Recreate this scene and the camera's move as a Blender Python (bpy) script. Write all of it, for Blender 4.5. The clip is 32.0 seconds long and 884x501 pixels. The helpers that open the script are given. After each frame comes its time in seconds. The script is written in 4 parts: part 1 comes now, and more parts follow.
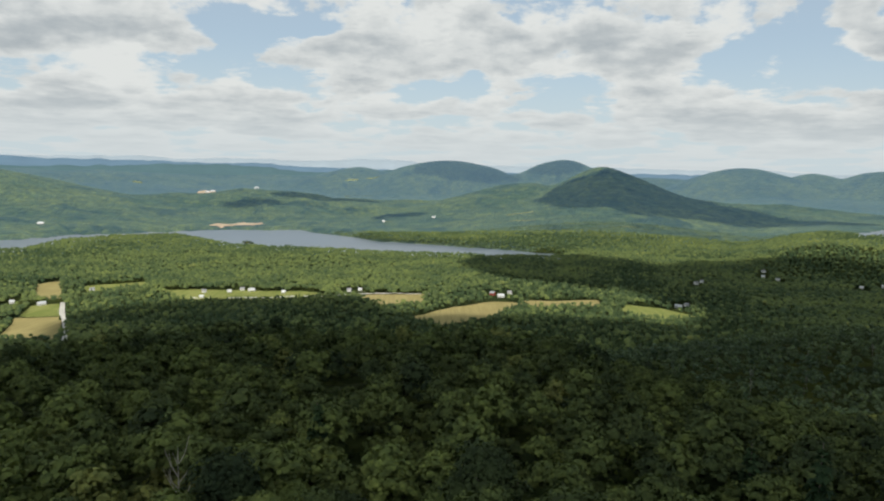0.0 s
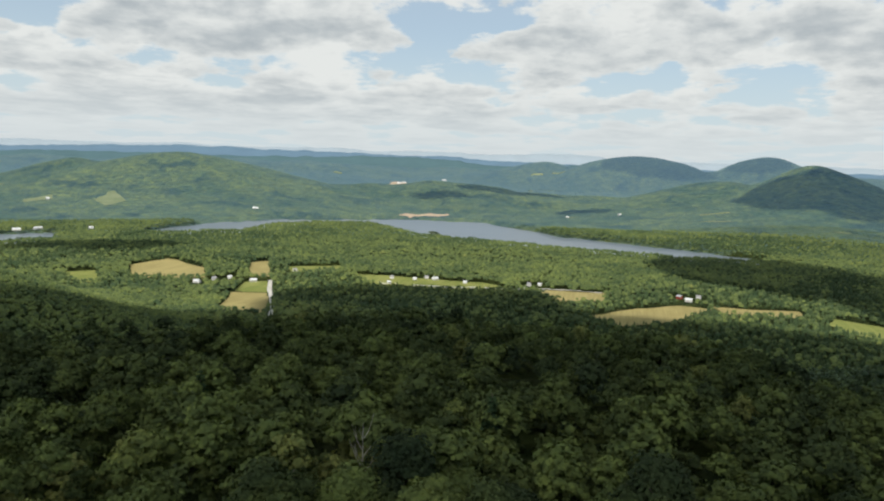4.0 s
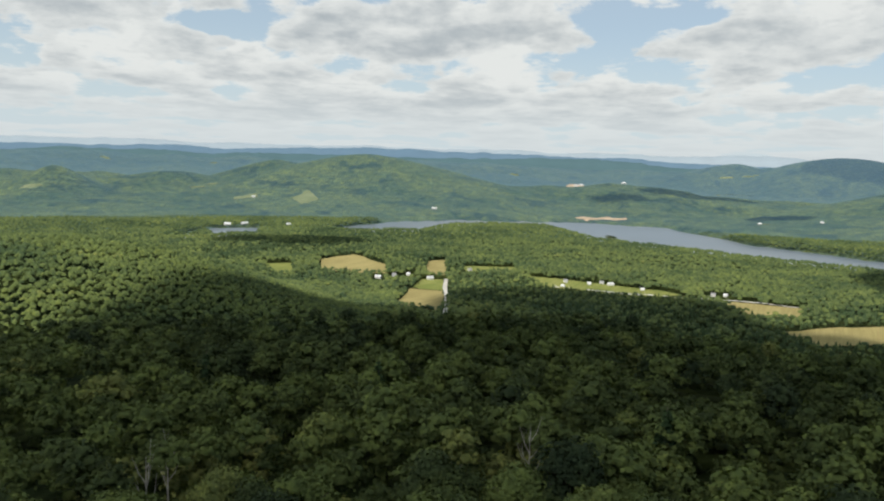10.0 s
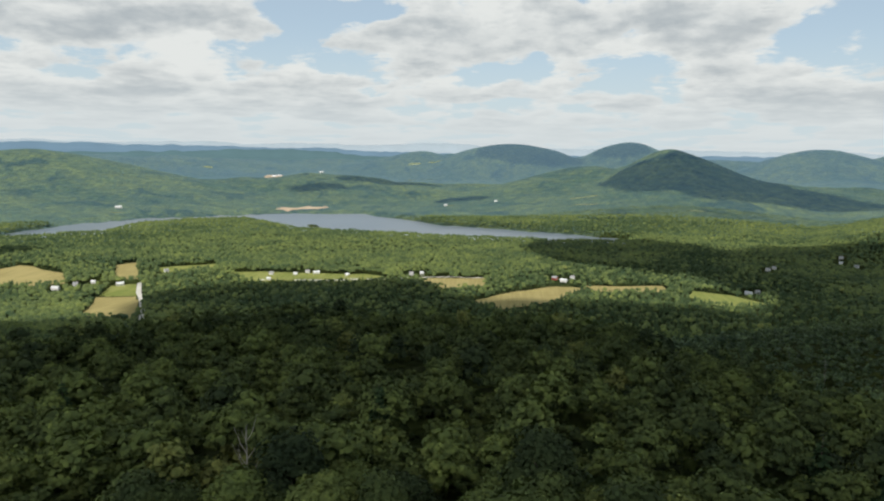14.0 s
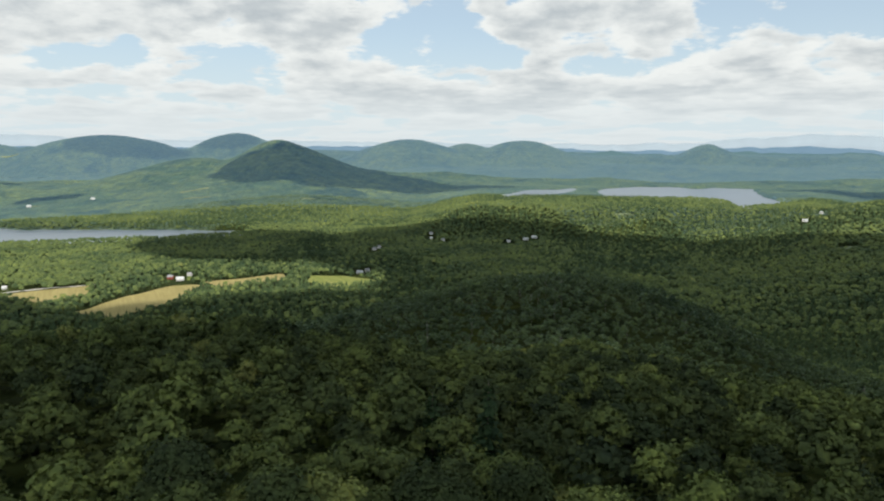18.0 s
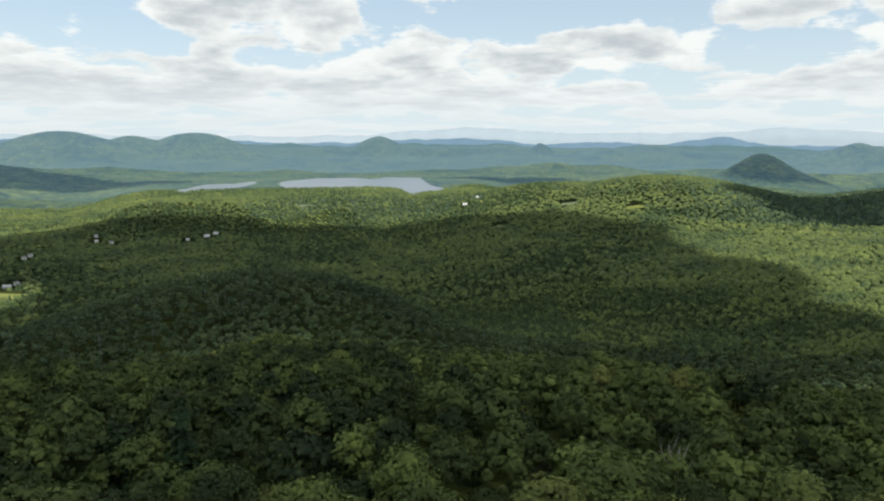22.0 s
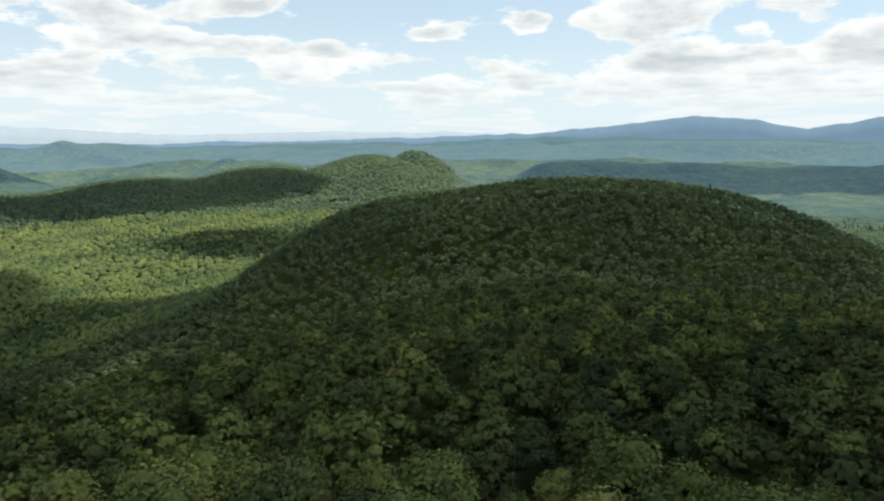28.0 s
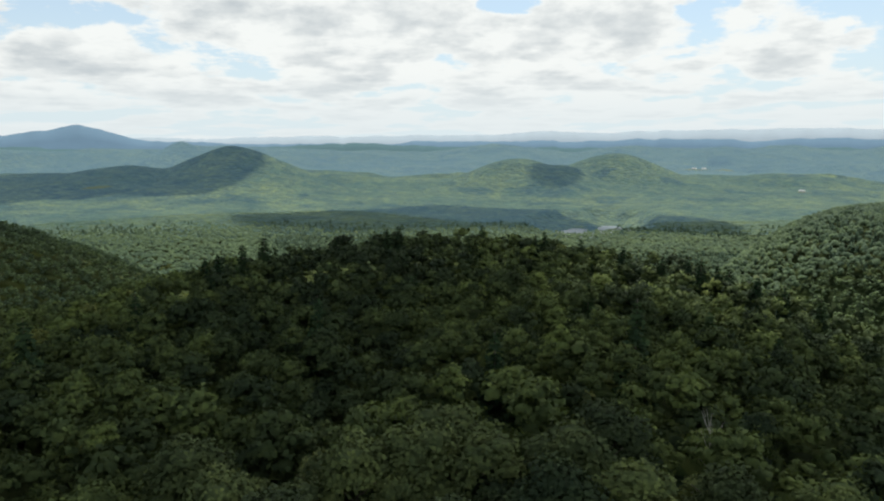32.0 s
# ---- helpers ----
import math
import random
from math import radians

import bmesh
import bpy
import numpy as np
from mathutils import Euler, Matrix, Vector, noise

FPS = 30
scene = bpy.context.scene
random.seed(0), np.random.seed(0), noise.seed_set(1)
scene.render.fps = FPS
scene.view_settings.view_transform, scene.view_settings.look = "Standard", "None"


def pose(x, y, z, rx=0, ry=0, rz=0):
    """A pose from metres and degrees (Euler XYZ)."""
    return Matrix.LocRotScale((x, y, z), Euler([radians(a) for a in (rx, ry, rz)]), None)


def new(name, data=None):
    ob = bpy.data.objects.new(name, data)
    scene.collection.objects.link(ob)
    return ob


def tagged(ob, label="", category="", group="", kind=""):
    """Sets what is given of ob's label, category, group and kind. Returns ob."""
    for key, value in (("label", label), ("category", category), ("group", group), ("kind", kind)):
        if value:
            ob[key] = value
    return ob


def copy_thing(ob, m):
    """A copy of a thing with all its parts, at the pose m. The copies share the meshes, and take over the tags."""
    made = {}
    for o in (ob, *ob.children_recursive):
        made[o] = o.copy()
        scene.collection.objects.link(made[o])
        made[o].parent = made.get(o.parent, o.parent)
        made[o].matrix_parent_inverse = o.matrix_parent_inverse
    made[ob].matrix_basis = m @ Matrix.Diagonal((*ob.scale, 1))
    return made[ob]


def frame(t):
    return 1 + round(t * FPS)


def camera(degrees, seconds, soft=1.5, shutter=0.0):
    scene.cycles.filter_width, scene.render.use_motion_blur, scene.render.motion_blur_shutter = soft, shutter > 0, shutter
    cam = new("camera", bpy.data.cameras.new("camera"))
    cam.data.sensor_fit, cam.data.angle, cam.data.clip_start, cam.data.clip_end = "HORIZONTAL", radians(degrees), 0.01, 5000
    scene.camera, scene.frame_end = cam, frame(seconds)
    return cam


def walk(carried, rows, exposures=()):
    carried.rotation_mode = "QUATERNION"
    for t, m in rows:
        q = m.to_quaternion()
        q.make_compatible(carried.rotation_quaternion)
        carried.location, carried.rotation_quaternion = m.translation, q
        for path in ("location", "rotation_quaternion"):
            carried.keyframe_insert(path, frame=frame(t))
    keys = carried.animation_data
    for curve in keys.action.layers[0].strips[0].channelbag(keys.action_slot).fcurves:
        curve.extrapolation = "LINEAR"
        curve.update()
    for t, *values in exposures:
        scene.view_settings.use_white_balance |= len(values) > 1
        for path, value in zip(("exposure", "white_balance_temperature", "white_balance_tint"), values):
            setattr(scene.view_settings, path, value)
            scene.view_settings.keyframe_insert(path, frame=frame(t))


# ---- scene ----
CAM_Z = 240.0          # the camera's height above the lake
PATH = [
    (0.0, -0.1, -0.2, -0.5, 83.17, -1.08, -0.50),
    (0.5, -0.1, -0.2, -0.4, 82.95, -1.32, 4.38),
    (1.0, -0.1, -0.4, -0.3, 82.81, -1.59, 8.08),
    (1.5, -0.0, -0.5, -0.3, 82.72, -1.83, 9.93),
    (2.0, -0.1, -0.5, -0.2, 82.63, -1.93, 10.79),
    (2.5, -0.0, -0.7, -0.2, 82.52, -1.87, 12.12),
    (4.5, 0.1, -1.2, 0.1, 82.26, -1.95, 15.90),
    (5.0, 0.2, -1.3, 0.1, 82.18, -1.99, 17.93),
    (5.5, 0.2, -1.3, 0.2, 82.11, -2.02, 19.82),
    (6.0, 0.2, -1.3, 0.2, 82.04, -2.04, 21.70),
    (6.5, 0.2, -1.3, 0.2, 81.99, -2.07, 23.64),
    (7.0, 0.3, -1.4, 0.2, 81.95, -2.08, 25.45),
    (7.5, 0.2, -1.4, 0.2, 81.94, -2.10, 26.98),
    (8.0, 0.3, -1.4, 0.2, 81.95, -2.10, 27.87),
    (8.5, 0.2, -1.4, 0.2, 81.97, -2.06, 28.45),
    (9.0, 0.2, -1.3, 0.2, 81.98, -1.99, 28.79),
    (9.5, 0.2, -1.2, 0.1, 81.99, -1.91, 29.00),
    (10.0, 0.2, -1.2, 0.1, 82.03, -1.81, 28.91),
    (10.5, 0.2, -1.1, 0.0, 82.10, -1.69, 26.20),
    (11.0, 0.2, -1.1, -0.0, 82.15, -1.54, 22.81),
    (11.5, 0.2, -1.0, -0.1, 82.17, -1.36, 18.04),
    (12.0, 0.1, -0.9, -0.1, 82.13, -1.18, 13.49),
    (12.5, 0.1, -0.8, -0.1, 82.07, -1.01, 10.29),
    (13.0, 0.1, -0.7, -0.2, 81.99, -0.88, 7.55),
    (13.5, 0.1, -0.6, -0.2, 81.89, -0.77, 5.57),
    (15.5, -0.1, -0.1, -0.4, 81.49, -0.63, 0.38),
    (16.0, -0.1, -0.1, -0.4, 81.47, -0.60, -3.73),
    (16.5, -0.1, -0.0, -0.5, 81.43, -0.54, -8.74),
    (17.0, -0.2, -0.1, -0.4, 81.39, -0.44, -14.54),
    (17.5, -0.1, -0.1, -0.3, 81.34, -0.33, -20.70),
    (18.0, -0.1, -0.1, -0.2, 81.28, -0.24, -26.47),
    (18.5, -0.1, -0.1, -0.2, 81.21, -0.19, -29.63),
    (19.0, -0.2, -0.1, -0.2, 81.14, -0.18, -32.61),
    (19.5, -0.2, -0.1, -0.1, 81.06, -0.18, -36.06),
    (20.0, -0.2, -0.1, -0.1, 80.98, -0.15, -38.81),
    (20.5, -0.1, -0.1, -0.1, 80.92, -0.12, -41.43),
    (21.0, -0.1, -0.1, -0.1, 80.85, -0.13, -44.47),
    (21.5, -0.2, -0.1, 0.0, 80.79, -0.17, -48.10),
    (22.0, -0.3, -0.1, 0.1, 80.75, -0.21, -52.18),
    (22.5, -0.3, -0.1, 0.1, 80.70, -0.23, -56.11),
    (23.0, -0.4, -0.1, 0.2, 80.64, -0.27, -60.26),
    (23.5, -0.4, -0.1, 0.2, 80.59, -0.32, -64.39),
    (24.0, -0.4, -0.1, 0.2, 80.56, -0.33, -68.32),
    (24.5, -0.4, -0.2, 0.2, 80.55, -0.28, -72.92),
    (25.0, -0.4, -0.2, 0.2, 80.54, -0.28, -78.97),
    (25.5, -0.4, -0.2, 0.2, 80.53, -0.39, -85.45),
    (27.5, -0.5, -0.2, 0.2, 80.51, 0.45, -106.14),
    (28.0, -0.5, -0.3, 0.2, 80.56, 0.24, -110.98),
    (28.5, -0.6, -0.3, 0.2, 80.57, 0.14, -118.05),
    (29.0, -0.6, -0.2, 0.2, 80.59, 0.13, -128.54),
    (29.5, -0.5, -0.0, 0.2, 80.64, 0.15, -137.34),
    (30.0, -0.7, 0.0, 0.2, 80.68, 0.18, -144.01),
    (30.5, -0.6, 0.1, 0.2, 80.73, 0.20, -151.58),
    (31.0, -0.7, 0.2, 0.2, 80.79, 0.20, -158.27),
    (31.5, -0.7, 0.3, 0.2, 80.85, 0.18, -164.55),
    (32.0, -0.7, 0.3, 0.1, 80.92, 0.16, -170.13),
]
cam = camera(64.7, 32.0, soft=2.2)
walk(cam, [(t, pose(x, y, CAM_Z + z, a, b, c)) for t, x, y, z, a, b, c in PATH],
     [(0, -.36), (6, -.26), (13, -.32), (16, -.21), (19, -.10), (25, .04), (28, .10), (29.3, .12), (30.5, .03), (32, -.05)])

# ---------------------------------------------------------------- light
SUN_AZ, SUN_EL = 172.0, 54.0      # degrees, azimuth counted to the left of the first view


def flat(az, r):
    """A place on the plan from an azimuth (degrees, to the left of the first view) and a distance."""
    a = radians(az)
    return -r * math.sin(a), r * math.cos(a)


SUN_DIR = Vector((*flat(SUN_AZ, math.cos(radians(SUN_EL))), math.sin(radians(SUN_EL))))
sun = new("sun", bpy.data.lights.new("sun", "SUN"))
sun.data.energy, sun.data.angle, sun.data.color = 5.0, radians(1.2), (1.0, 0.95, 0.86)
sun.rotation_mode = "QUATERNION"
sun.rotation_quaternion = SUN_DIR.to_track_quat("Z", "Y")


class Nodes:
    """Short writing of node trees."""

    def __init__(self, tree):
        self.tree = tree
        tree.nodes.clear()

    def add(self, kind, *links, **props):
        n = self.tree.nodes.new(kind)
        for k, v in props.items():
            setattr(n, k, v)
        for i, v in enumerate(links):
            self.put(n, i, v)
        return n

    def put(self, n, i, v):
        if v is None:
            return
        if isinstance(v, bpy.types.NodeSocket):
            self.tree.links.new(v, n.inputs[i])
        elif isinstance(v, bpy.types.Node):
            self.tree.links.new(v.outputs[0], n.inputs[i])
        else:
            n.inputs[i].default_value = v

    def math(self, op, a, b=None, c=None, clamp=False):
        return self.add("ShaderNodeMath", a, b, c, operation=op, use_clamp=clamp).outputs[0]

    def mix(self, f, a, b, blend="MIX"):
        n = self.tree.nodes.new("ShaderNodeMix")
        n.data_type, n.blend_type = "RGBA", blend
        for i, v in ((0, f), (6, a), (7, b)):
            self.put(n, i, v)
        return n.outputs[2]

    def noise(self, vec, scale, detail=4.0, rough=0.55, dist=0.0):
        n = self.tree.nodes.new("ShaderNodeTexNoise")
        self.put(n, 0, vec)
        for k, v in (("Scale", scale), ("Detail", detail), ("Roughness", rough), ("Distortion", dist)):
            n.inputs[k].default_value = v
        return n.outputs[0]

    def ramp(self, v, a, b, x=0.0, y=1.0, smooth=True):
        n = self.add("ShaderNodeMapRange", v, a, b, x, y)
        n.interpolation_type = "SMOOTHSTEP" if smooth else "LINEAR"
        n.clamp = True
        return n.outputs[0]


# the sky: clear blue with fair-weather cumulus that thins out into rows towards the horizon
world = bpy.data.worlds.new("sky")
scene.world = world
world.use_nodes = True
N = Nodes(world.node_tree)
sky = N.add("ShaderNodeTexSky", sky_type="NISHITA", sun_disc=False, sun_elevation=radians(SUN_EL),
            sun_rotation=radians(-SUN_AZ), altitude=500, air_density=1.0, dust_density=1.0, ozone_density=1.0)
way = N.add("ShaderNodeTexCoord").outputs["Generated"]
xyz = N.add("ShaderNodeSeparateXYZ", way)
# azimuth with its seam on the side that lies behind (to the left), elevation in degrees
turned = N.add("ShaderNodeVectorRotate", way, None, (0, 0, 1), radians(72), rotation_type="AXIS_ANGLE").outputs[0]
txyz = N.add("ShaderNodeSeparateXYZ", turned)
az = N.math("MULTIPLY", N.math("ARCTAN2", txyz.outputs[0], txyz.outputs[1]), 180 / math.pi)   # = -(azimuth + 72)
el = N.math("MULTIPLY", N.math("ARCSINE", xyz.outputs[2]), 180 / math.pi)
elp = N.math("MAXIMUM", el, 0.0)
# a deck of fair-weather cumulus, whose rows draw together towards the horizon
plan_sky = N.add("ShaderNodeCombineXYZ", az, el, 0.0).outputs[0]


# cumulus banks: azimuth, elevation, half width, half height, weight
BANKS_NORTH = [
    (31.5, 9.0, 11.6, 2.3, 0.2), (47.8, 6.5, 6.0, 1.7, 0.18), (34.5, 3.7, 20.7, 2.1, 0.12), (46.6, 9.1, 3.1, 0.8, -0.3), (14.0, 10.0, 4.6, 1.6, -0.3), (5.8, 8.5, 3.9, 1.5, 0.22), (13.0, 3.2, 2.7, 0.8, 0.12),
    (-9.2, 9.5, 11.8, 2.1, 0.24), (-16.5, 6.7, 1.9, 0.9, 0.2), (11.1, 4.2, 18.5, 2.0, 0.1), (10.9, 10.5, 7.0, 0.6, -0.2), (-6.4, 6.4, 7.4, 1.0, -0.14),
]
BANKS_EAST = [
    (-25.0, 7.8, 2.4, 1.0, 0.24), (-32.7, 9.0, 2.4, 1.4, 0.14), (-24.3, 3.8, 12.2, 1.8, 0.13), (-25.6, 8.2, 4.6, 2.0, -0.28), (-38.6, 9.5, 8.2, 1.7, 0.26), (-49.7, 5.9, 5.6, 1.6, 0.2),
    (-63.2, 6.4, 8.0, 1.6, 0.26), (-46.0, 3.6, 25, 1.7, 0.13), (-59.0, 9.5, 11.5, 1.3, -0.32), (-77.1, 9.5, 4.8, 1.2, 0.26), (-87.8, 7.5, 5.9, 1.7, 0.2), (-95.0, 9.7, 3.8, 0.7, 0.26),
]
BANKS_SOUTH = [
    (-100.8, 5.8, 5.3, 1.3, 0.26), (-83.7, 3.7, 11.1, 1.7, 0.12), (-108.4, 3.4, 2.4, 1.0, 0.16), (-98.8, 8.0, 9.8, 0.7, -0.2), (-110.6, 7.7, 2.2, 0.6, 0.27), (-117.8, 8.5, 2.0, 0.8, 0.28),
    (-122.1, 8.6, 1.6, 0.8, 0.24), (-127.8, 8.8, 4.2, 1.4, 0.26), (-134.0, 7.4, 1.6, 0.6, 0.22), (-131.4, 5.6, 6.3, 1.2, 0.2), (-127.2, 3.7, 16.8, 1.6, 0.12), (-107.1, 9.9, 8.1, 1.3, -0.34), (-115.3, 6.8, 8.8, 0.9, -0.16),
    (-142.8, 5.9, 4.4, 1.6, 0.22), (-159.6, 8.5, 13.4, 2.5, 0.2), (-162.4, 5.0, 4.9, 1.4, 0.14), (-181.7, 8.0, 11.2, 2.9, 0.24), (-197.3, 6.1, 4.6, 1.5, 0.2), (-170.1, 3.6, 31.8, 1.5, 0.1), (-142.6, 8.9, 3.9, 1.0, -0.3), (-175.5, 10.2, 2.4, 0.8, -0.26),
]
steer = None
for baz, bel, bw, bh, weight in BANKS_NORTH + BANKS_EAST + BANKS_SOUTH:
    near = N.add("ShaderNodeVectorMath", plan_sky, (72 + baz, -bel, 0), operation="ADD")
    near = N.add("ShaderNodeVectorMath", near.outputs[0], (1 / bw, 1 / bh, 0), operation="MULTIPLY")
    near = N.add("ShaderNodeVectorMath", near.outputs[0], operation="LENGTH").outputs["Value"]
    bump = N.ramp(near, 1.5, 0.3, 0.0, weight * 1.0)
    steer = bump if steer is None else N.math("ADD", steer, bump)

low = N.ramp(el, 6.0, 1.5, 0.0, 0.05)
lean = N.math("ADD", N.math("ADD", steer, low), N.ramp(N.math("ABSOLUTE", N.math("SUBTRACT", az, 25.0)), 50.0, 25.0, 0.0, -0.07))
veil = N.ramp(el, 10.5, 0.0, 0.55, 0.95)
far_veil = N.ramp(el, 6.0, 0.4, 0.0, 0.85)
blue = N.add("ShaderNodeVectorMath", sky.outputs[0], (0.098, 0.121, 0.132), operation="MULTIPLY").outputs[0]
clear = N.mix(veil, blue, (0.745, 0.855, 0.905, 1))
# the deck is seen in slices, the base last: grey underneath, white where the puffed sides catch the sun
clouded = clear
SLICES = 9
towards_sun = N.ramp(az, 55.0, 105.0, 0.0, 0.22)
for q in reversed(range(SLICES)):
    rise = 0.022 * q + 0.0035 * q * q
    lift = N.math("LOGARITHM", N.math("ADD", N.math("DIVIDE", elp, 1 + rise), 1.5), math.e)
    at = N.add("ShaderNodeCombineXYZ", N.math("MULTIPLY", az, 0.21), N.math("MULTIPLY", lift, 5.4), 7.6 + rise * 2.2).outputs[0]
    body = N.math("ADD", N.math("MULTIPLY", N.math("SUBTRACT", N.noise(at, 0.82, 6.0, 0.55, 0.08), 0.5), 1.75), lean)
    mask = N.ramp(body, 0.00 + 0.016 * q, 0.14 + 0.020 * q)
    puff = N.noise(at, 2.6, 4.0, 0.55)
    glow = N.math("ADD", 0.28 + 0.11 * q, N.math("MULTIPLY", N.math("SUBTRACT", puff, 0.5), 0.9))
    thin = N.ramp(body, 0.02, 0.46, 0.50, -0.10)
    glow = N.math("ADD", N.math("ADD", glow, towards_sun), thin, clamp=True)
    tone = N.mix(glow, (0.525, 0.585, 0.62, 1), (0.955, 0.985, 0.965, 1))
    tone = N.mix(far_veil, tone, (0.80, 0.87, 0.89, 1))
    clouded = N.mix(mask, clouded, tone)
ground_half = N.ramp(el, -3.0, -0.5)
final = N.mix(ground_half, (0.10, 0.13, 0.10, 1), clouded)
back = N.add("ShaderNodeBackground", final, 1.0)
N.add("ShaderNodeOutputWorld", back)


# ---------------------------------------------------------------- materials
def material(name):
    m = bpy.data.materials.new(name)
    m.use_nodes = True
    return m, Nodes(m.node_tree)


def surface(n, color, rough=0.7, bump=None, strength=0.3, distance=0.05, **extra):
    b = n.add("ShaderNodeBsdfPrincipled")
    n.put(b, 0, color)
    b.inputs["Roughness"].default_value = rough
    b.inputs["Specular IOR Level"].default_value = extra.get("spec", 0.25)
    if bump is not None:
        bn = n.add("ShaderNodeBump")
        bn.inputs["Strength"].default_value, bn.inputs["Distance"].default_value = strength, distance
        n.put(bn, 3 if bn.inputs[3].name == "Height" else 2, bump)
        n.tree.links.new(bn.outputs[0], b.inputs["Normal"])
    return b


def finish(n, shader):
    n.add("ShaderNodeOutputMaterial", shader)


def leaf_material(name, dark, light, yellow, per_object, haze_sheen=0.0, mottle=0.6):
    """Foliage: each clump a little different, each tree or place of its own green, light passing through."""
    m, n = material(name)
    geo = n.add("ShaderNodeNewGeometry")
    island = geo.outputs["Random Per Island"]
    if per_object:
        tree = n.add("ShaderNodeObjectInfo").outputs["Random"]
    else:
        tree = n.add("ShaderNodeAttribute", attribute_name="tint").outputs["Fac"]
    col = n.mix(tree, (*dark, 1), (*light, 1))
    col = n.mix(n.ramp(tree, 0.86, 1.0, 0, 0.4), col, (*yellow, 1))
    spots = n.noise(n.add("ShaderNodeTexCoord").outputs["Object"], 0.40 if per_object else 0.45, 3, 0.6)
    col = n.mix(1.0, col, n.mix(n.ramp(spots, 0.35, 0.65), (0.76, 0.80, 0.82, 1), (1.22, 1.20, 1.06, 1)), "MULTIPLY")
    col = n.mix(n.math("MULTIPLY", island, mottle), col, n.mix(1.0, col, (1.75, 1.65, 1.35, 1), "MULTIPLY"))
    b = surface(n, col, 0.8, spec=0.06)
    # a pale sheen stands in for haze over the farther crowns
    if haze_sheen:
        b.inputs["Sheen Weight"].default_value = haze_sheen
        b.inputs["Sheen Roughness"].default_value = 0.5
        b.inputs["Sheen Tint"].default_value = (0.72, 0.90, 0.80, 1)
    tr = n.add("ShaderNodeBsdfTranslucent", n.mix(1.0, col, (1.2, 1.25, 0.8, 1), "MULTIPLY"))
    finish(n, n.add("ShaderNodeMixShader", 0.14, b, tr))
    return m


LEAF = leaf_material("broad leaves", (0.024, 0.038, 0.022), (0.108, 0.144, 0.050), (0.160, 0.155, 0.065), True)
LEAF_WOOD = leaf_material("broad leaves of the woods", (0.026, 0.040, 0.023), (0.112, 0.148, 0.052), (0.165, 0.158, 0.065), False)
LEAF_HILL = leaf_material("broad leaves on the hillsides", (0.034, 0.059, 0.031), (0.140, 0.172, 0.056), (0.205, 0.205, 0.072), False, 0.05, 0.35)
LEAF_DOME = leaf_material("broad leaves on the dome", (0.046, 0.076, 0.045), (0.124, 0.168, 0.072), (0.175, 0.185, 0.078), False, 0.14, 0.4)
# cooler, duller greens: the haze before these woods is put into the colour
LEAF_HAZED = leaf_material("broad leaves in the southern valley", (0.036, 0.062, 0.041), (0.085, 0.124, 0.060), (0.125, 0.140, 0.070), False, 0.08, 0.3)
LEAF_HOLLOW = leaf_material("broad leaves in the hollows", (0.040, 0.066, 0.032), (0.140, 0.174, 0.054), (0.185, 0.185, 0.064), False, 0.05, 0.35)
LEAF_DARK = leaf_material("dark broad leaves", (0.026, 0.039, 0.023), (0.096, 0.124, 0.050), (0.112, 0.115, 0.054), True)
NEEDLE = leaf_material("fir needles", (0.018, 0.036, 0.020), (0.030, 0.052, 0.026), (0.040, 0.060, 0.030), True)


def bark_material(name, a, b):
    m, n = material(name)
    at = n.add("ShaderNodeTexCoord").outputs["Object"]
    s = n.add("ShaderNodeMapping", at)
    s.inputs["Scale"].default_value = (3, 3, 0.6)
    g = n.noise(s.outputs[0], 4.0, 6)
    finish(n, surface(n, n.mix(g, (*a, 1), (*b, 1)), 0.85, g, 0.6, 0.04))
    return m


BARK = bark_material("grey brown bark", (0.06, 0.05, 0.04), (0.16, 0.14, 0.12))
DEADWOOD = bark_material("bleached dead wood", (0.24, 0.225, 0.20), (0.44, 0.42, 0.39))


